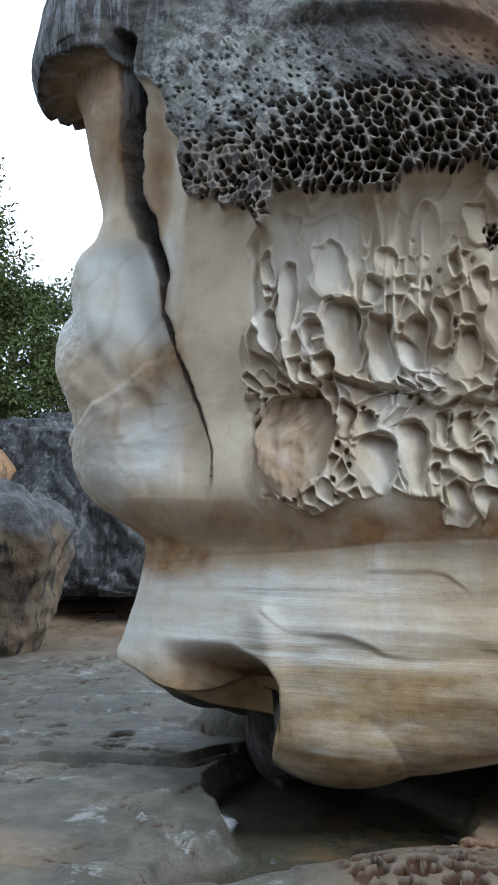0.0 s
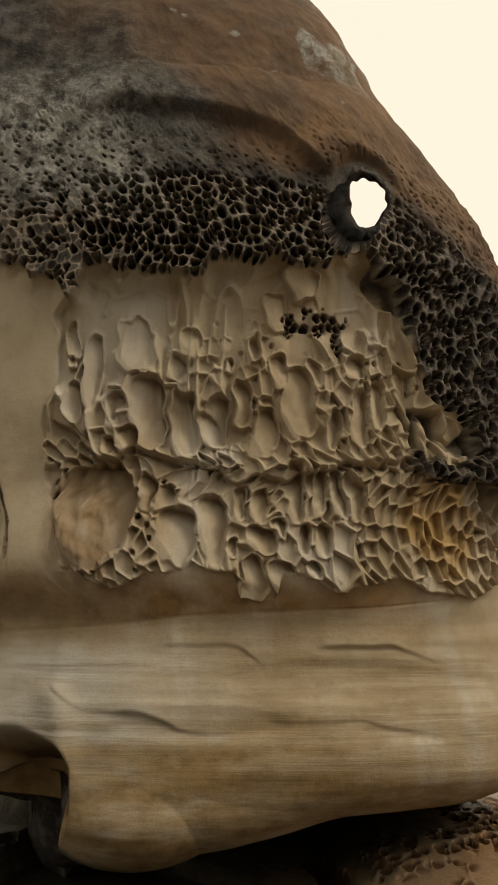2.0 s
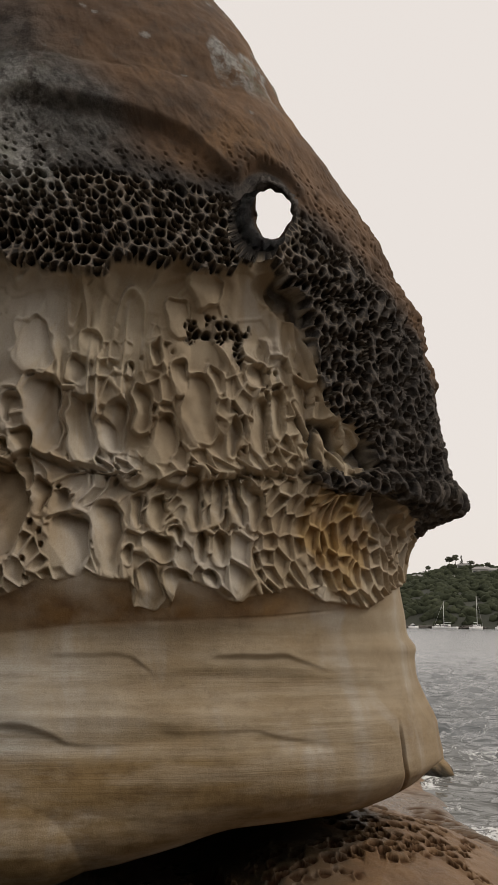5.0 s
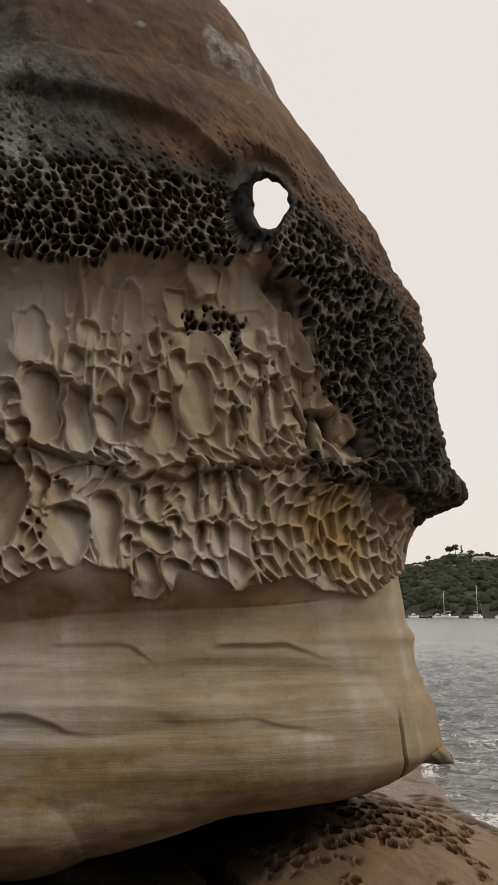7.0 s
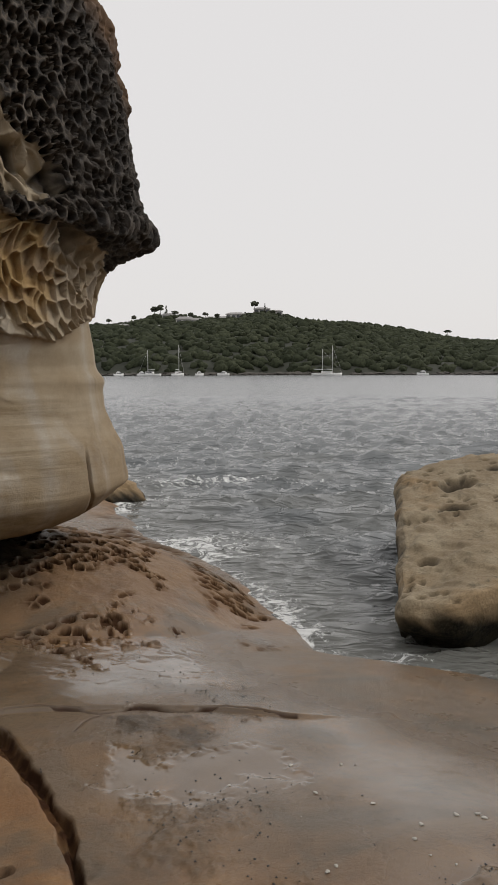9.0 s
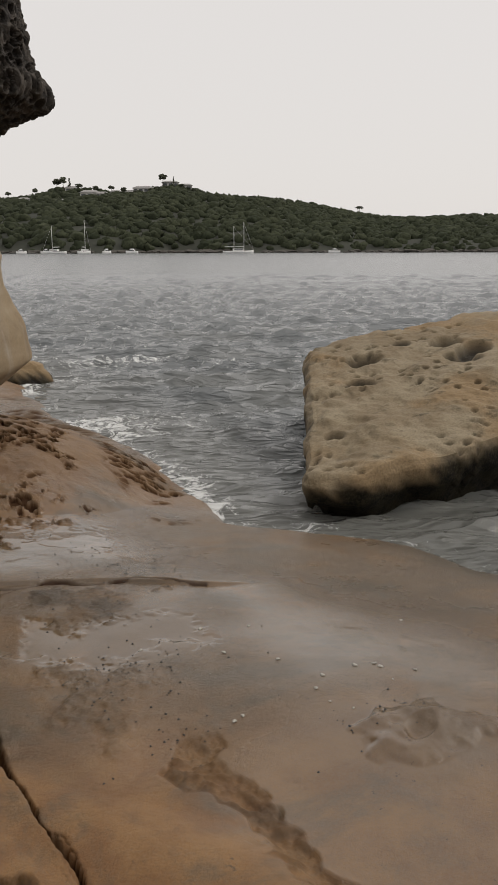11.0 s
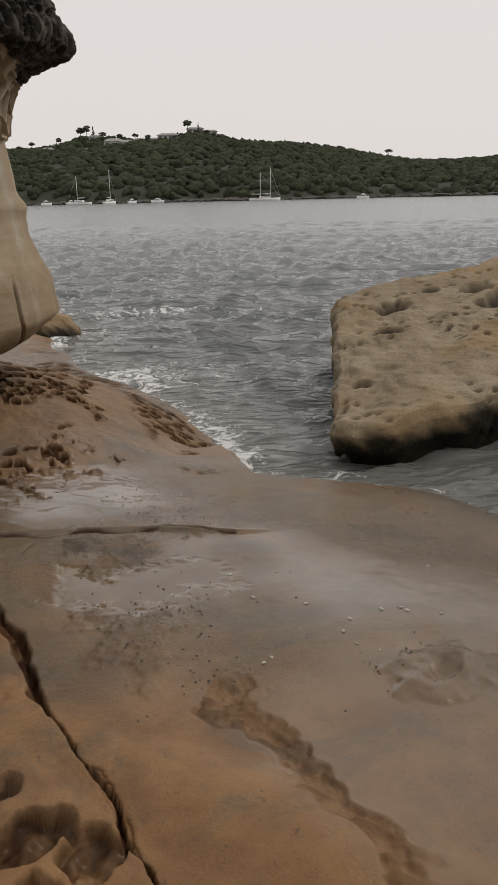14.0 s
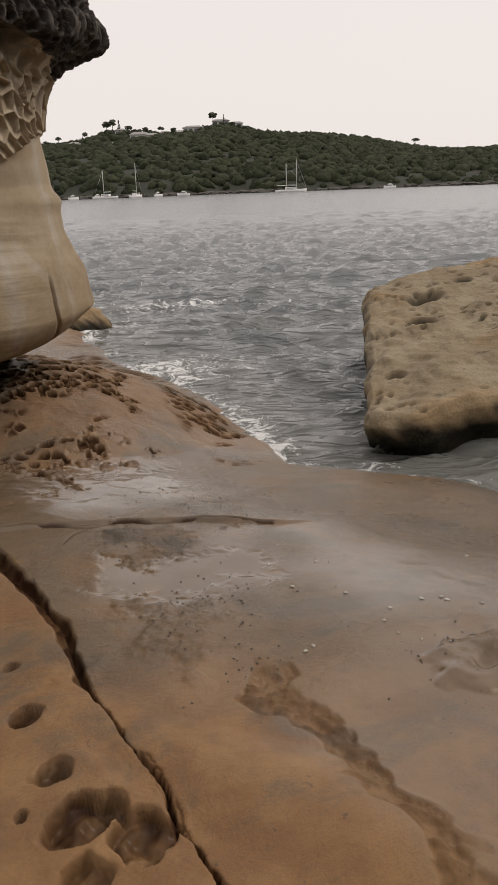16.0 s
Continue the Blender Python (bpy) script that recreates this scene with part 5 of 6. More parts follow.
# ---- other rocks ----
def loft_rock(name, mat, plan, rows, tilt=(0, 0), seed=1, lumps=0.1, fine=0.02, around=220, rings=60, dents=(), weed_below=None, pits=0.0):
    """A rock over a plan outline. rows: (height, share by which the outline is drawn in); the last row is the rim of the top. tilt: rise of the top per metre."""
    n = len(plan)
    cx, cy = sum(p[0] for p in plan) / n, sum(p[1] for p in plan) / n
    closed = np.array(plan + plan[:1])
    seg = np.concatenate([[0], np.cumsum(np.hypot(*np.diff(closed, axis=0).T))])
    s = np.linspace(0, seg[-1], around, endpoint=False)
    ox, oy = np.interp(s, seg, closed[:, 0]), np.interp(s, seg, closed[:, 1])
    for _ in range(max(2, around // 40)):  # round the corners
        ox, oy = (np.roll(ox, 1) + 2 * ox + np.roll(ox, -1)) / 4, (np.roll(oy, 1) + 2 * oy + np.roll(oy, -1)) / 4
    hs, ins = [r[0] for r in rows], [r[1] for r in rows]
    wall = max(30, rings)
    kk = np.linspace(0, len(rows) - 1, wall)
    h = curve(np.arange(len(rows)), hs, kk)
    inset = curve(np.arange(len(rows)), ins, kk)
    top = np.linspace(0, 1, rings)[1:] ** 0.9
    h = np.concatenate([h, hs[-1] + 0.06 * (hs[-1] - hs[0]) * np.sqrt(top)])
    inset = np.concatenate([inset, ins[-1] + (1 - ins[-1]) * top])
    X = cx + (ox[None] - cx) * (1 - inset[:, None])
    Y = cy + (oy[None] - cy) * (1 - inset[:, None])
    share = ((h - hs[0]) / (hs[-1] - hs[0]))[:, None]
    Z = h[:, None] + share * (tilt[0] * (X - cx) + tilt[1] * (Y - cy))
    dirx, diry = (ox - cx), (oy - cy)
    ln = np.hypot(dirx, diry)
    side = np.concatenate([np.ones(wall), 1 - top])[:, None]
    lump = fbm(X * 1.1 + Z * 0.7, Y * 1.1 - Z * 0.5, seed, 4)
    small = fbm(X * 5 + Z * 4, Y * 5 - Z * 3, seed + 5, 4)
    push = lumps * lump + fine * small
    X = X + push * side * dirx / ln
    Y = Y + push * side * diry / ln
    up = np.concatenate([np.zeros(wall), np.ones(rings - 1)])[:, None]
    Z = Z + (0.7 * lumps * lump + fine * small) * np.maximum(up, share * 0.4)
    hollow = np.zeros(Z.shape)
    for px, py, rx, ry, deep in dents:
        b = sstep(1.15, 0.55, np.hypot((X - px) / rx, (Y - py) / ry) * (1 + 0.5 * fbm(X * 4, Y * 4, seed + 9, 2))) * up
        Z = Z - deep * b
        hollow = np.maximum(hollow, b)
    if pits:
        f1, f2, rnd, _, _ = voronoi(X / 0.1, Y / 0.1, seed + 11, 0.9)
        b = sstep(0.38, 0.16, f1) * (rnd > 0.72) * sstep(-0.05, 0.2, fbm(X * 0.9, Y * 0.9, seed + 13, 3) + 0.3 * sstep(5.4, 4.7, X))
        Z = Z - pits * b
        hollow = np.maximum(hollow, 0.7 * b)
    # walls below the rim are darkened, putting the undercut's shade into colour
    masks = {"top": sstep(0.72, 0.86, share + 0.25 * lump) + 0 * Z, "hollow": hollow, "weed_shade": np.maximum(sstep(weed_below + 0.12, weed_below - 0.12, Z + 0.25 * small), sstep(1.0, 0.86, share + 0.15 * small) * (1 - up)) if weed_below is not None else 0 * Z}
    verts = np.stack([X, Y, Z], -1).reshape(-1, 3)
    return mesh_from(name, verts, grid_faces(len(h), around, wrap=True), mat, masks)


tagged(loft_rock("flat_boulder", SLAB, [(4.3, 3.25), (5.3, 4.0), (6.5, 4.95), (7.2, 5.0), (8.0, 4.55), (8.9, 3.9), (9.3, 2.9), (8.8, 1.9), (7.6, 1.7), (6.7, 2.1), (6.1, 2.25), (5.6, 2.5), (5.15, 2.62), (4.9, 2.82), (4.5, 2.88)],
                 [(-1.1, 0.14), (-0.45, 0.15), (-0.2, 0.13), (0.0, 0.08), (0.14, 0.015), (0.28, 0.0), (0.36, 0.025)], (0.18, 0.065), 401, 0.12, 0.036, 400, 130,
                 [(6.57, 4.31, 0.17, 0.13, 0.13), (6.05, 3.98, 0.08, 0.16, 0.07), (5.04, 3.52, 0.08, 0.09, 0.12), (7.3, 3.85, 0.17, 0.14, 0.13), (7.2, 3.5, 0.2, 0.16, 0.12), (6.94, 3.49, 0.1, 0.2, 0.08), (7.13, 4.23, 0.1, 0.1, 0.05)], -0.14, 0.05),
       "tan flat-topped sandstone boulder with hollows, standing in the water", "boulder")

BROWN = plain_stone("brown_streaked_stone", (0.15, 0.105, 0.062), (0.075, 0.055, 0.036), (0.02, 0.018, 0.016), 1.5, 0.85, 0.8, 0.3, (0.045, 0.044, 0.043))
BLACK = plain_stone("dark_grey_stone", (0.03, 0.03, 0.031), (0.075, 0.075, 0.075), (0.15, 0.145, 0.14), 2.6, 0.9, 1.0)
ORANGE = plain_stone("orange_stone", (0.33, 0.2, 0.1), (0.25, 0.15, 0.08), (0.1, 0.07, 0.05), 1.2, 0.9, 0.5)


def oval(cx, cy, rx, ry, turn=0.0, n=14, seed=0):
    rng = random.Random(seed)
    pts = []
    for i in range(n):
        a = 2 * math.pi * i / n
        k = rng.uniform(0.86, 1.12)
        u, v = rx * k * math.cos(a), ry * k * math.sin(a)
        pts.append((cx + u * math.cos(turn) - v * math.sin(turn), cy + u * math.sin(turn) + v * math.cos(turn)))
    return pts


tagged(loft_rock("leaning_boulder", BROWN, oval(-3.65, 11.6, 1.22, 1.3, 0.2, 14, 3), [(-0.2, 0.5), (0.05, 0.42), (0.6, 0.26), (1.2, 0.08), (1.7, 0.0), (2.02, 0.08), (2.2, 0.34)], (-0.05, 0.0), 421, 0.28, 0.09, 170, 50),
       "brown streaked boulder with a grey weathered top", "boulder")
tagged(loft_rock("dark_boulder", BLACK, oval(-2.0, 16.6, 2.6, 2.2, 0.0, 15, 5), [(0.55, 0.2), (0.75, 0.05), (1.5, 0.0), (2.4, 0.05), (3.1, 0.2), (3.5, 0.45)], (-0.25, 0.0), 431, 0.5, 0.22, 190, 60),
       "dark grey pitted boulder overhanging the shelf", "boulder")
tagged(loft_rock("dark_boulder", BLACK, oval(-4.6, 19.0, 2.3, 1.8, 0.0, 15, 6), [(0.3, 0.1), (1.5, 0.0), (3.0, 0.08), (4.0, 0.25), (4.3, 0.5)], (0.1, 0.0), 441, 0.5, 0.22, 170, 50),
       "dark grey boulder at the foot of the bush", "boulder")
tagged(loft_rock("orange_boulder", ORANGE, oval(-6.6, 16.8, 1.7, 1.6, 0.0, 14, 8), [(0.0, 0.1), (1.2, 0.0), (2.8, 0.05), (3.6, 0.2), (3.9, 0.5)], (-0.1, 0.0), 451, 0.4, 0.1, 140, 40),
       "orange weathered boulder below the bush", "boulder")
tagged(loft_rock("low_rock", SLAB, oval(6.5, 9.8, 0.4, 0.26, 0.6, 12, 9), [(-1.2, -0.3), (-0.4, 0.0), (-0.22, 0.2), (-0.14, 0.55)], (-0.25, 0), 461, 0.2, 0.08, 120, 30, (), -0.2),
       "small wet rock awash beside the boulder", "rock")
# ---- the far headland ----
HILL_AZ = [-5, 8, 20, 28, 31.3, 34.3, 38, 42.4, 45, 49.5, 54, 57.6, 63.5, 72, 90, 120]
HILL_EL = [1.8, 2.7, 3.5, 3.9, 4.07, 4.42, 4.57, 4.72, 4.52, 4.12, 3.27, 2.9, 2.82, 2.55, 1.9, 1.3]
SHORE_R, CREST_R = 330.0, 520.0
# muted grey-green leaf colours, with the distance haze put into them
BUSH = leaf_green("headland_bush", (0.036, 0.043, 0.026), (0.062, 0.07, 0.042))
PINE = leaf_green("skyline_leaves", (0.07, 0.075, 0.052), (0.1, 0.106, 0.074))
SOIL = plain("headland_soil", (0.036, 0.04, 0.027), 0.9, 0.6, 0.1)
BANK = plain("grey_shore_rock", (0.075, 0.068, 0.057), 0.9, 0.6, 0.4)
WALLS = plain("pale_house_wall", (0.55, 0.53, 0.5), 0.7)
ROOF = plain("grey_house_roof", (0.3, 0.29, 0.28), 0.8)
GLASS = plain("dark_window", (0.06, 0.065, 0.07), 0.2)
HULL = plain("white_boat_hull", (0.75, 0.75, 0.74), 0.35, 0.1)
SPAR = plain("pale_spar", (0.55, 0.55, 0.54), 0.4, 0.1)
BARK = plain("grey_brown_bark", (0.1, 0.085, 0.065), 0.9, 0.6, 6)


def hill_height(az, r):
    crest = CREST_R * np.tan(np.radians(curve(HILL_AZ, HILL_EL, az))) - 6
    edge = SHORE_R + 14 * fbm(az * 0.25, az * 0, 501, 3)
    rise = np.clip((r - edge) / (CREST_R - edge), 0, 1.4)
    prof = np.where(rise < 1, rise ** 0.62, 1 - 0.5 * (rise - 1))
    return SEA_Z - 0.8 + crest * prof * (1 + 0.12 * fbm(az * 0.3, r * 0.02, 503, 3)) * sstep(0, 0.03, rise + 0.02)


def headland():
    az, r = np.linspace(-5, 120, 260), np.linspace(SHORE_R - 25, 760, 60)
    A, Rr = np.meshgrid(az, r, indexing="ij")
    z = hill_height(A, Rr)
    a = np.radians(A)
    verts = np.stack([Rr * np.sin(a), Rr * np.cos(a), z], -1).reshape(-1, 3)
    return tagged(mesh_from("headland", verts, grid_faces(260, 60), SOIL), "low wooded headland across the harbour", "headland", kind="structure")


def clump(rng, n=2):
    """A small uneven crown as (points, triangles)."""
    bm = bmesh.new()
    bmesh.ops.create_icosphere(bm, subdivisions=n, radius=1)
    off = Vector((rng.uniform(-50, 50), rng.uniform(-50, 50), rng.uniform(-50, 50)))
    for v in bm.verts:
        k = 1 + 0.6 * noise.noise(v.co * 1.9 + off) + 0.4 * noise.noise(v.co * 4.3 + off)
        v.co = Vector((v.co.x * k, v.co.y * k, v.co.z * k * 0.75))
    pts = np.array([v.co[:] for v in bm.verts])
    tri = np.array([[v.index for v in f.verts] for f in bm.faces])
    bm.free()
    return pts, tri


def headland_bush():
    rng = random.Random(7)
    kinds = [clump(rng, 2) for k in range(10)]
    allv, allf, count = [], [], 0
    for i in range(6500):
        az = rng.uniform(10, 74)
        r = SHORE_R - 6 + (CREST_R + 22 - SHORE_R) * rng.random() ** 0.85
        s = rng.uniform(1.2, 3.2) * (0.75 if r > CREST_R - 30 else 1)
        z = float(hill_height(np.array(az), np.array(r)))
        if z < -0.6:
            continue
        p, t = kinds[i % 10]
        a, c = radians(az), rng.uniform(0, 6.28)
        x, y = p[:, 0] * math.cos(c) - p[:, 1] * math.sin(c), p[:, 0] * math.sin(c) + p[:, 1] * math.cos(c)
        allv.append(np.stack([x * s + r * math.sin(a), y * s + r * math.cos(a), p[:, 2] * s * 1.1 + z], -1))
        allf.append(t + count)
        count += len(p)
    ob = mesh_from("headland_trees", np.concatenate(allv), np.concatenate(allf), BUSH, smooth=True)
    return tagged(ob, "dense dark green bush covering the headland", "trees", kind="stuff")


def shoreline_rocks():
    rng = random.Random(11)
    kinds = [clump(rng, 2) for k in range(6)]
    allv, allf, count = [], [], 0
    for i in range(150):
        az = rng.uniform(30, 66) if i % 3 else rng.gauss(44.5, 2.5)
        r = SHORE_R - 4 + rng.uniform(-5, 4) + 14 * float(fbm(np.array(az * 0.25), np.array(0.0), 501, 3))
        p, t = kinds[i % 6]
        s, a, c = rng.uniform(0.5, 1.7), radians(az), rng.uniform(0, 6.28)
        x, y = p[:, 0] * math.cos(c) - p[:, 1] * math.sin(c), p[:, 0] * math.sin(c) + p[:, 1] * math.cos(c)
        allv.append(np.stack([x * s * 1.8 + r * math.sin(a), y * s * 1.8 + r * math.cos(a), p[:, 2] * s * 0.7 + SEA_Z + 0.3], -1))
        allf.append(t + count)
        count += len(p)
    ob = mesh_from("shoreline_rocks", np.concatenate(allv), np.concatenate(allf), BANK, smooth=False)
    return tagged(ob, "grey rocks along the foot of the wooded headland", "rocks", kind="stuff")


def box(bm, x0, x1, y0, y1, z0, z1):
    m = Matrix.LocRotScale(((x0 + x1) / 2, (y0 + y1) / 2, (z0 + z1) / 2), None, (x1 - x0, y1 - y0, z1 - z0))
    return bmesh.ops.create_cube(bm, size=1, matrix=m)


def polar(az, r, z, spin=0.0):
    a = radians(az)
    return pose(r * math.sin(a), r * math.cos(a), z, 0, 0, -az + spin)


def house(wide, deep, tall, label):
    root = new("house")
    bm = bmesh.new()
    box(bm, -wide / 2, wide / 2, -deep / 2, deep / 2, -3, tall)
    part("wall", bm, WALLS, root, smooth=False)
    bm = bmesh.new()
    v = [bm.verts.new(c) for c in ((-wide * .55, -deep * .6, tall), (wide * .55, -deep * .6, tall), (wide * .55, deep * .6, tall), (-wide * .55, deep * .6, tall), (-wide * .3, 0, tall * 1.35), (wide * .3, 0, tall * 1.35))]
    for f in ((0, 1, 5, 4), (1, 2, 5), (2, 3, 4, 5), (3, 0, 4), (3, 2, 1, 0)):
        bm.faces.new([v[i] for i in f])
    part("roof", bm, ROOF, root, smooth=False)
    n = max(2, int(wide / 3))
    for i in range(n):
        bm = bmesh.new()
        x = -wide / 2 + wide * (i + 0.5) / n
        box(bm, x - wide / n * 0.32, x + wide / n * 0.32, -deep / 2 - 0.12, -deep / 2 + 0.05, tall * 0.35, tall * 0.8)
        part("window", bm, GLASS, root, smooth=False)
    return tagged(root, label, "house", group="houses on the headland")


headland()
headland_bush()
shoreline_rocks()
for az, r, wide, tall in ((36.4, 500, 9, 4.5), (37.6, 470, 14, 6), (38.4, 468, 9, 5), (40.2, 516, 12, 4.5), (41.1, 518, 16, 5), (42.9, 520, 13, 4.5), (43.9, 518, 10, 4.5), (39.3, 512, 9, 4), (34.0, 505, 9, 4), (33.4, 470, 8, 4), (35.6, 440, 8, 3.5)):
    hz = float(hill_height(np.array(az), np.array(float(r))))
    house(wide * 0.75, 6, tall * 0.7, "pale house among the trees on the headland").matrix_world = polar(az, r, hz - 1.3)


def skyline_tree(tall, spread_, cone, seed):
    rng = random.Random(seed)
    root = new("tree")
    bm = bmesh.new()
    bmesh.ops.create_cone(bm, cap_ends=True, segments=7, radius1=tall * 0.03, radius2=tall * 0.012, depth=tall, matrix=Matrix.Translation((0, 0, tall / 2)))
    part("trunk", bm, BARK, root)
    vs, fs, n = [], [], 0
    for i in range(46):
        k = rng.random()
        if cone:
            z, rad = tall * (0.2 + 0.8 * k), spread_ * (1.02 - k)
            s = tall * 0.05
        else:
            z, rad = tall * (0.68 + 0.3 * k), spread_ * math.sqrt(max(0.05, 1 - ((k - 0.4) / 0.62) ** 2))
            s = tall * 0.09
        a, d = rng.uniform(0, 6.28), rad * math.sqrt(rng.random())
        p, t = clump(rng, 1)
        vs.append(p * s * rng.uniform(0.7, 1.3) + np.array([d * math.cos(a), d * math.sin(a), z]))
        fs.append(t + n)
        n += len(p)
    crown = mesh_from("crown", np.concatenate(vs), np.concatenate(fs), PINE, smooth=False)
    crown.parent = root
    return tagged(root, "dark pine on the headland's skyline" if cone else "umbrella-shaped tree on the headland's skyline", "tree", group="skyline trees")


for i, (az, r, tall, wide, cone) in enumerate(((34.1, 500, 9, 2.6, False), (35.5, 500, 13, 3.0, False), (35.9, 498, 13, 3.0, False), (36.3, 500, 12, 2.2, True), (32.4, 500, 8, 2.5, False), (42.4, 512, 13, 3.6, False), (43.1, 512, 10, 1.0, True), (55.5, 520, 8, 4, False), (39.0, 515, 8, 3, False),
        (31.6, 505, 8, 3, False), (33.2, 495, 9, 3, False), (34.8, 480, 8, 2, True), (36.9, 505, 9, 3.4, False), (37.3, 490, 8, 3, False), (38.0, 500, 10, 3, False), (38.6, 485, 8, 2.6, False),
        (39.8, 505, 9, 3, False), (40.6, 500, 8, 3.4, False), (41.6, 508, 9, 3, False), (42.0, 500, 8, 3, False), (43.6, 505, 8, 3.2, False), (44.4, 512, 7, 3.5, False), (37.0, 450, 9, 3.4, False), (38.9, 455, 9, 3.4, False), (46.5, 515, 6, 3, False))):
    hz = float(hill_height(np.array(az), np.array(float(r))))
    skyline_tree(tall * 0.62, wide * 0.62, cone, 700 + i).matrix_world = polar(az, r, hz - (0 if i < 9 else tall * (0.2 + 0.06 * (i % 4))), 40 * i)


# ---- moored boats ----
def hull_mesh(long, wide, tall):
    bm = bmesh.new()
    rings = []
    for i in range(13):
        u = i / 12
        half = wide / 2 * (math.sin(math.pi * (0.12 + 0.88 * u) ** 0.8) ** 0.7 if u < 1 else 0.02)
        half = max(half, 0.03)
        x = -long / 2 + long * u
        sheer = tall * (1 + 0.25 * (2 * u - 0.8) ** 2)
        rings.append([bm.verts.new((x, s * half * k, z)) for s, k, z in ((-1, 1, sheer), (-1, 0.9, tall * 0.35), (-1, 0.5, -0.3), (1, 0.5, -0.3), (1, 0.9, tall * 0.35), (1, 1, sheer))])
    for a, b in zip(rings[:-1], rings[1:]):
        for j in range(6):
            bm.faces.new((a[j], b[j], b[(j + 1) % 6], a[(j + 1) % 6]))
    bm.faces.new(rings[0]), bm.faces.new(rings[-1])
    bmesh.ops.recalc_face_normals(bm, faces=bm.faces)
    return bm


def rod(a, b, r):
    bm = bmesh.new()
    a, b = Vector(a), Vector(b)
    m = Matrix.Translation((a + b) / 2) @ (b - a).to_track_quat("Z", "Y").to_matrix().to_4x4()
    bmesh.ops.create_cone(bm, cap_ends=True, segments=8, radius1=r, radius2=r * 0.8, depth=(b - a).length, matrix=m)
    return bm


def yacht(long, masts, label):
    root = new("sailing_yacht")
    part("hull", hull_mesh(long, long * 0.28, 0.75), HULL, root)
    bm = bmesh.new()
    box(bm, -long * 0.18, long * 0.16, -0.7, 0.7, 0.9, 1.6)
    part("cabin", bm, HULL, root, smooth=False)
    bm = bmesh.new()
    box(bm, -long * 0.15, long * 0.13, -0.72, 0.72, 1.15, 1.4)
    part("window", bm, GLASS, root, smooth=False)
    for x, tall in masts:
        mast = part("mast", rod((x, 0, 0.8), (x, 0, tall), 0.11), SPAR, root)
        part("boom", rod((x, 0, 2.2), (x - long * 0.3, 0, 2.3), 0.14), SPAR, root)
        part("stay", rod((x, 0, tall * 0.96), (long * 0.5, 0, 1.2), 0.03), SPAR, root)
    return tagged(root, label, "boat", group="moored boats")


def cruiser(long, label):
    root = new("motor_boat")
    part("hull", hull_mesh(long, long * 0.34, 0.75), HULL, root)
    bm = bmesh.new()
    box(bm, -long * 0.25, long * 0.18, -long * 0.12, long * 0.12, 0.68, 1.35)
    part("cabin", bm, HULL, root, smooth=False)
    bm = bmesh.new()
    box(bm, -long * 0.22, long * 0.19, -long * 0.125, long * 0.125, 0.9, 1.2)
    part("window", bm, GLASS, root, smooth=False)
    bm = bmesh.new()
    box(bm, -long * 0.15, long * 0.08, -long * 0.1, long * 0.1, 1.35, 1.7)
    part("bridge", bm, HULL, root, smooth=False)
    return tagged(root, label, "boat", group="moored boats")


yacht(9, ((0.6, 9.4),), "white sloop with a bare mast at its mooring").matrix_world = polar(35.1, 300, SEA_Z, 150)
yacht(8, ((0.4, 11.3),), "white sloop with a tall bare mast at its mooring").matrix_world = polar(37.1, 300, SEA_Z, 60)
yacht(11, ((2.0, 10.8), (-1.6, 9.4)), "white ketch with two bare masts at its mooring").matrix_world = polar(47.4, 300, SEA_Z, 10)
for az, long, spin in ((34.6, 4, 0), (38.55, 3.2, 20), (40.2, 4.6, 160), (53.9, 4.2, 175), (33.0, 3.6, 10)):
    cruiser(long, "white motor boat moored off the headland").matrix_world = polar(az, 305, SEA_Z, spin)
# ---- bush behind the boulder ----
LEAF = leaf_green("olive_leaves", (0.055, 0.07, 0.022), (0.10, 0.115, 0.04))


def limb(bm, a, b, r0, r1, bend, rng):
    """A tapered, bent limb; returns points along it."""
    a, b = Vector(a), Vector(b)
    pts, rings = [], []
    for i in range(7):
        u = i / 6
        p = a.lerp(b, u) + Vector((rng.uniform(-1, 1), rng.uniform(-1, 1), rng.uniform(-0.4, 0.4))) * bend * math.sin(math.pi * u)
        r = r0 + (r1 - r0) * u
        pts.append(p)
        rings.append([bm.verts.new(p + Vector((math.cos(k * 1.047) * r, math.sin(k * 1.047) * r, 0))) for k in range(6)])
    for q, s in zip(rings[:-1], rings[1:]):
        for k in range(6):
            bm.faces.new((q[k], q[(k + 1) % 6], s[(k + 1) % 6], s[k]))
    return pts


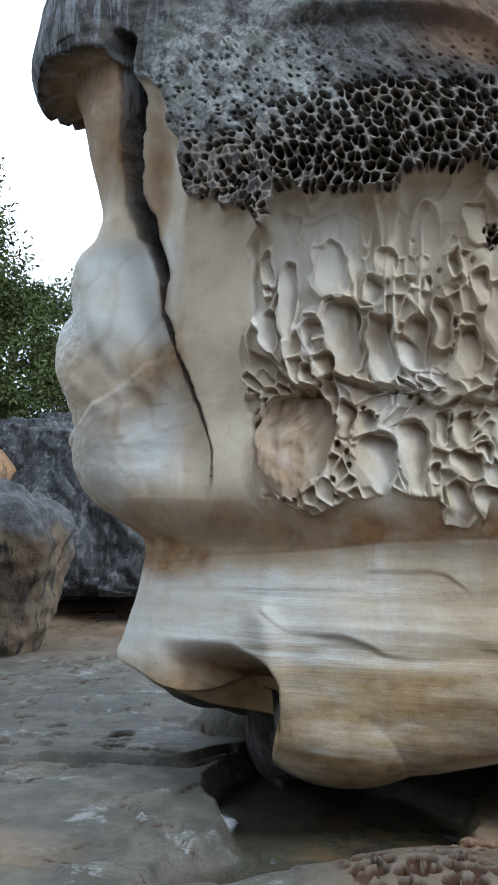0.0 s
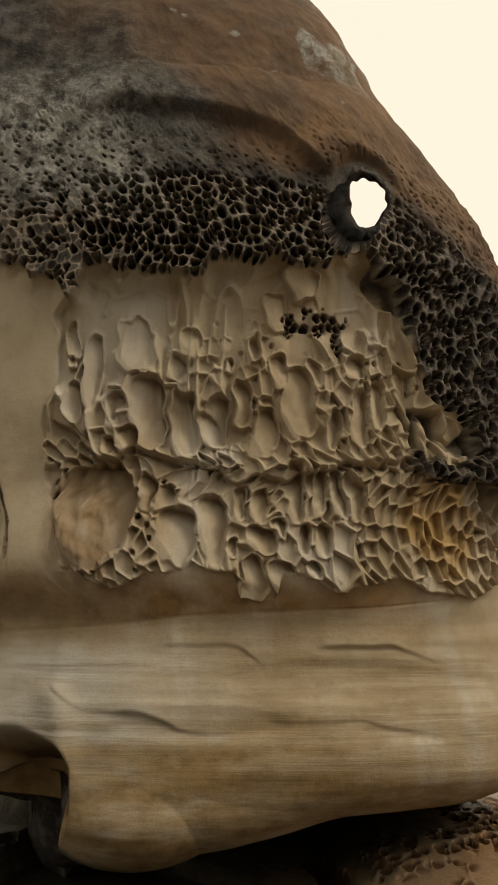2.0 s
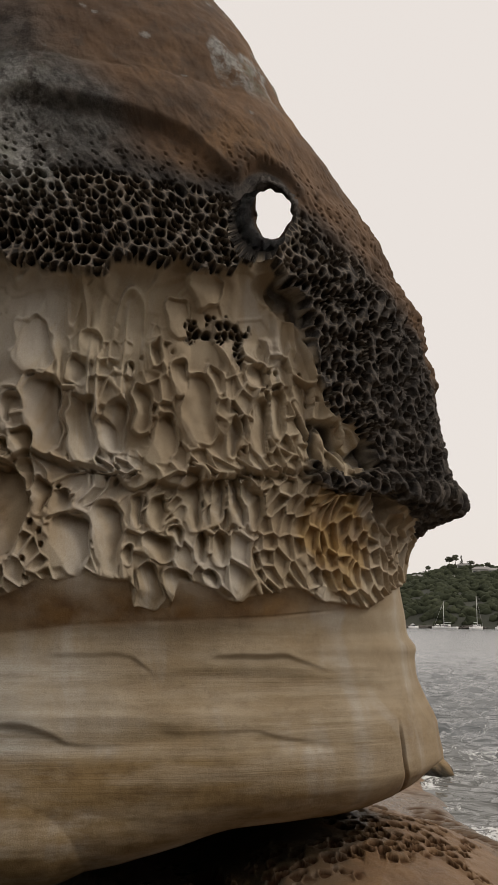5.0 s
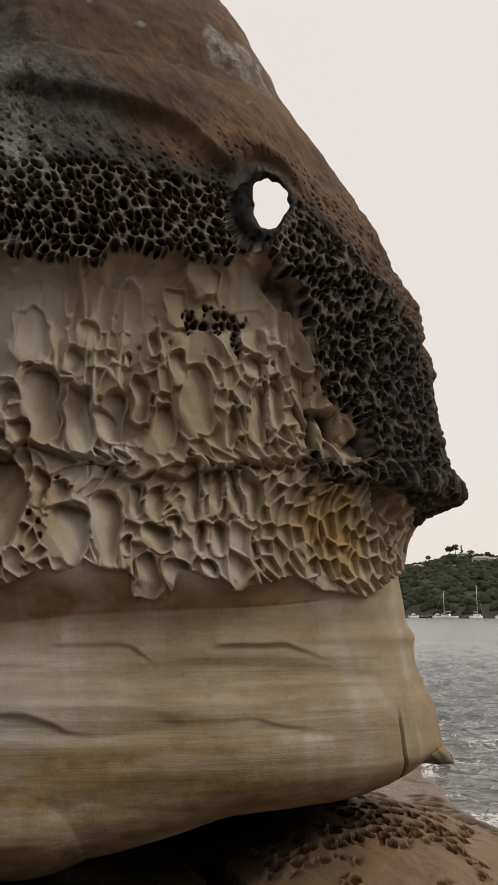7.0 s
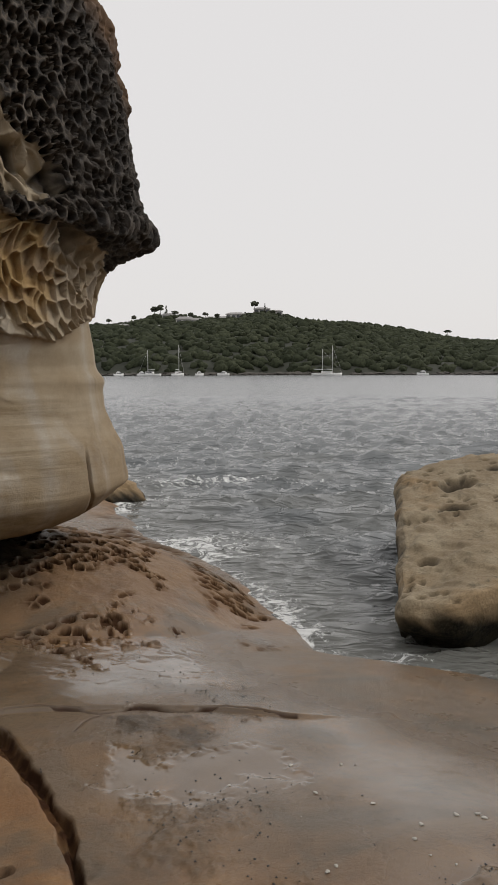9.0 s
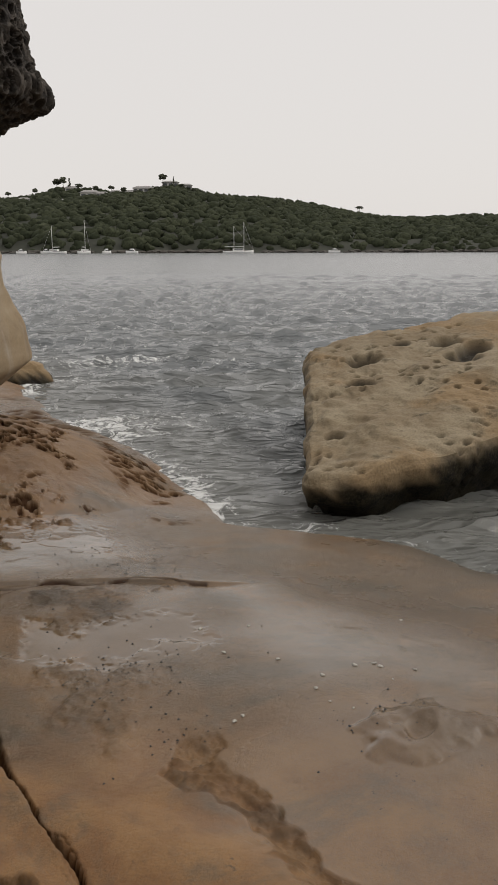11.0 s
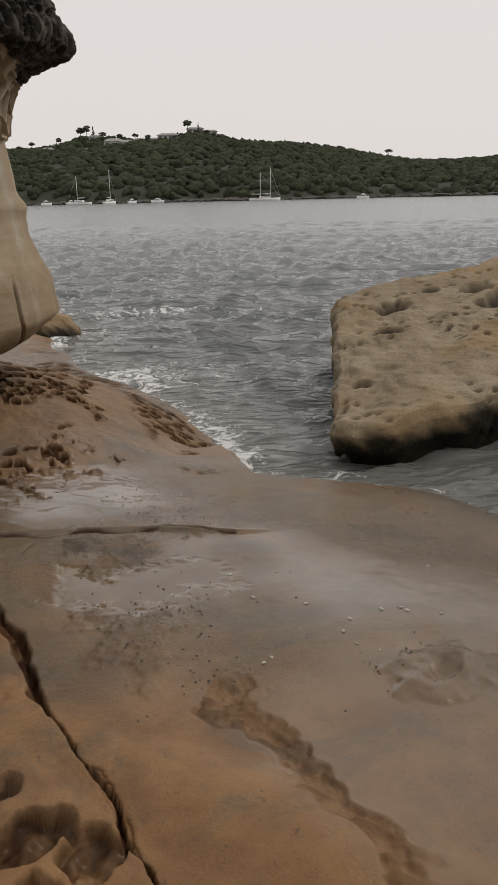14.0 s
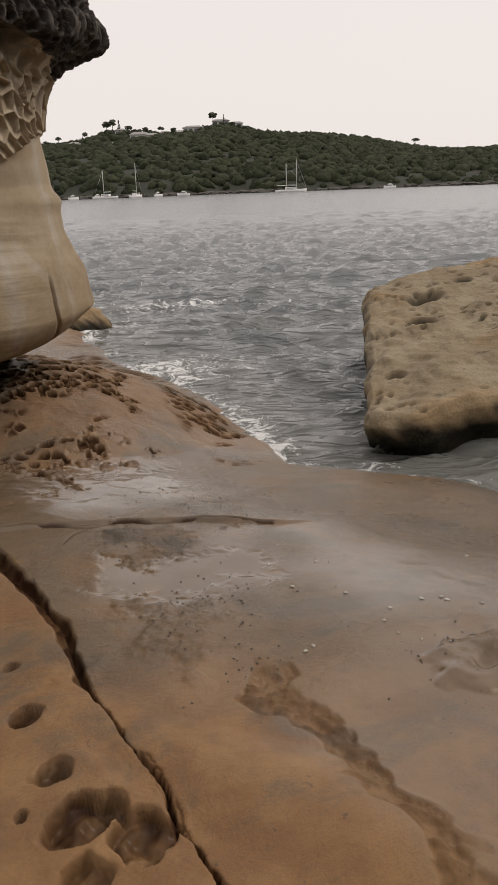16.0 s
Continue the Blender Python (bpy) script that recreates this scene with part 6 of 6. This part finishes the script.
def tree(x, y, z, tall, wide, seed, leaves=16000, low=0.25):
    rng = random.Random(seed)
    root = new("tree")
    root.location = (x, y, z)
    bm = bmesh.new()
    main = limb(bm, (0, 0, -0.3), (rng.uniform(-.6, .6), rng.uniform(-.6, .6), tall * 0.75), tall * 0.03, tall * 0.012, 0.3, rng)
    ends = []
    for i in range(26):
        u = low + (1 - low) * rng.random()
        start = main[min(6, int(u * 6))]
        a = rng.uniform(0, 6.28)
        reach = wide * rng.uniform(0.45, 1.0) * math.sqrt(max(0.15, 1 - ((u - 0.45) / 0.7) ** 2))
        end = start + Vector((math.cos(a) * reach, math.sin(a) * reach, tall * rng.uniform(0.05, 0.25)))
        pts = limb(bm, start, end, tall * 0.011, 0.012, 0.25, rng)
        ends += pts[3:]
    part("trunk", bm, BARK, root)
    np_rng = np.random.RandomState(seed)
    centres = np.array([e[:] for e in ends])
    c = centres[np_rng.randint(len(centres), size=leaves // 24)] + np_rng.normal(0, wide * 0.09, (leaves // 24, 3))
    p = np.repeat(c, 24, 0) + np_rng.normal(0, 0.2, (len(c) * 24, 3)) * np.array([1, 1, 0.6])
    u = np_rng.normal(size=p.shape)
    u /= np.linalg.norm(u, axis=1, keepdims=True)
    v = np.cross(u, np_rng.normal(size=p.shape))
    v /= np.linalg.norm(v, axis=1, keepdims=True)
    s = np_rng.uniform(0.05, 0.1, (len(p), 1))
    quad = np.stack([p - u * s, p + v * s * 0.42, p + u * s, p - v * s * 0.42], 1).reshape(-1, 3)
    crown = mesh_from("crown", quad, np.arange(len(quad)).reshape(-1, 4), LEAF, smooth=False)
    crown.parent = root
    return tagged(root, "olive green coastal tree with a ragged leafy crown", "tree", group="trees behind the boulder")


tree(-6.6, 19.5, 2.4, 8.6, 2.5, 31, 22000)
tree(-8.6, 20.5, 3.0, 10.5, 3.2, 32, 22000)
tree(-5.6, 24.0, 3.2, 5.6, 2.8, 33)
tree(-12.0, 20.0, 4.0, 7.0, 3.2, 34, 9000)
tree(-7.8, 26.0, 4.0, 7.5, 3.2, 35)
tree(-3.6, 27.0, 3.6, 3.2, 2.4, 36, 9000)
# ---- shells and pebbles on the shelf ----
SHELL = plain("bleached_shell", (0.45, 0.42, 0.37), 0.5, 0.4, 40)


def shell(seed):
    rng = random.Random(seed)
    bm = bmesh.new()
    bmesh.ops.create_icosphere(bm, subdivisions=2, radius=1)
    for v in bm.verts:
        rib = 1 + 0.06 * math.sin(9 * math.atan2(v.co.y, v.co.x))
        v.co = Vector((v.co.x * 0.015 * rib * (1 + 0.45 * v.co.y + 0.3 * math.sin(3 * v.co.x + seed)), v.co.y * 0.009 * rib, max(v.co.z, -0.3) * 0.004))
    return tagged(part("shell", bm, SHELL), "small bleached shell on the wet shelf", "shell", group="shells on the shelf")


SNAIL = plain("black_snail_shell", (0.02, 0.018, 0.017), 0.4, 0.3, 60)


def periwinkles():
    """Tiny dark snails in loose patches."""
    r = np.random.RandomState(9)
    spots = [(2.55, 2.85, 0.22, 0.16, 70), (1.75, 2.05, 0.16, 0.14, 70), (1.62, 1.62, 0.1, 0.05, 25), (2.1, 1.2, 0.12, 0.06, 25), (2.6, 3.3, 0.3, 0.2, 50), (2.0, 2.5, 0.35, 0.4, 40)]
    base = np.array([(1, 0, 0), (-0.5, 0.8, 0), (-0.5, -0.8, 0), (0.2, 0.1, 0.9), (-0.7, 0, 0.4)])
    tri = np.array([(0, 1, 3), (1, 4, 3), (2, 3, 4), (0, 3, 2), (1, 2, 4)])
    vs, fs, n = [], [], 0
    for cx, cy, rx, ry, count in spots:
        x, y = cx + rx * r.normal(size=count), cy + ry * r.normal(size=count)
        z, _ = shelf_height(x, y)
        for i in range(count):
            s, a = r.uniform(0.003, 0.007), r.uniform(0, 6.28)
            p = base * s
            vs.append(np.stack([p[:, 0] * math.cos(a) - p[:, 1] * math.sin(a) + x[i], p[:, 0] * math.sin(a) + p[:, 1] * math.cos(a) + y[i], p[:, 2] + z[i]], -1))
            fs.append(tri + n)
            n += 5
    return tagged(mesh_from("periwinkles", np.concatenate(vs), np.concatenate(fs), SNAIL), "patches of tiny dark snails on the wet rock", "snails", kind="stuff")


periwinkles()
rng = random.Random(77)
first = shell(1)
spots = [(2.13, 1.9), (2.4, 2.02), (2.23, 2.13), (2.15, 1.48), (2.11, 1.39), (2.13, 1.31), (1.85, 1.55), (1.81, 1.55), (2.25, 1.53), (1.94, 2.16), (2.23, 1.72), (1.97, 1.82), (2.41, 1.5),
         (3.0, 1.66), (1.76, 2.01), (2.48, 1.43), (2.56, 1.33), (2.42, 1.34), (2.48, 1.46), (1.72, 2.3), (1.66, 2.62), (-0.2, 4.75), (-0.32, 4.55)]
for i, (x, y) in enumerate(spots):
    z = float(shelf_height(np.array([x]), np.array([y]))[0][0])
    m = pose(x, y, z + 0.002, rng.uniform(-10, 10), rng.uniform(-10, 10), rng.uniform(0, 360)) @ Matrix.Scale(rng.uniform(0.3, 0.95), 4)
    if i:
        copy_thing(first, m).scale = (m.to_scale().x,) * 3
    else:
        first.matrix_world = m
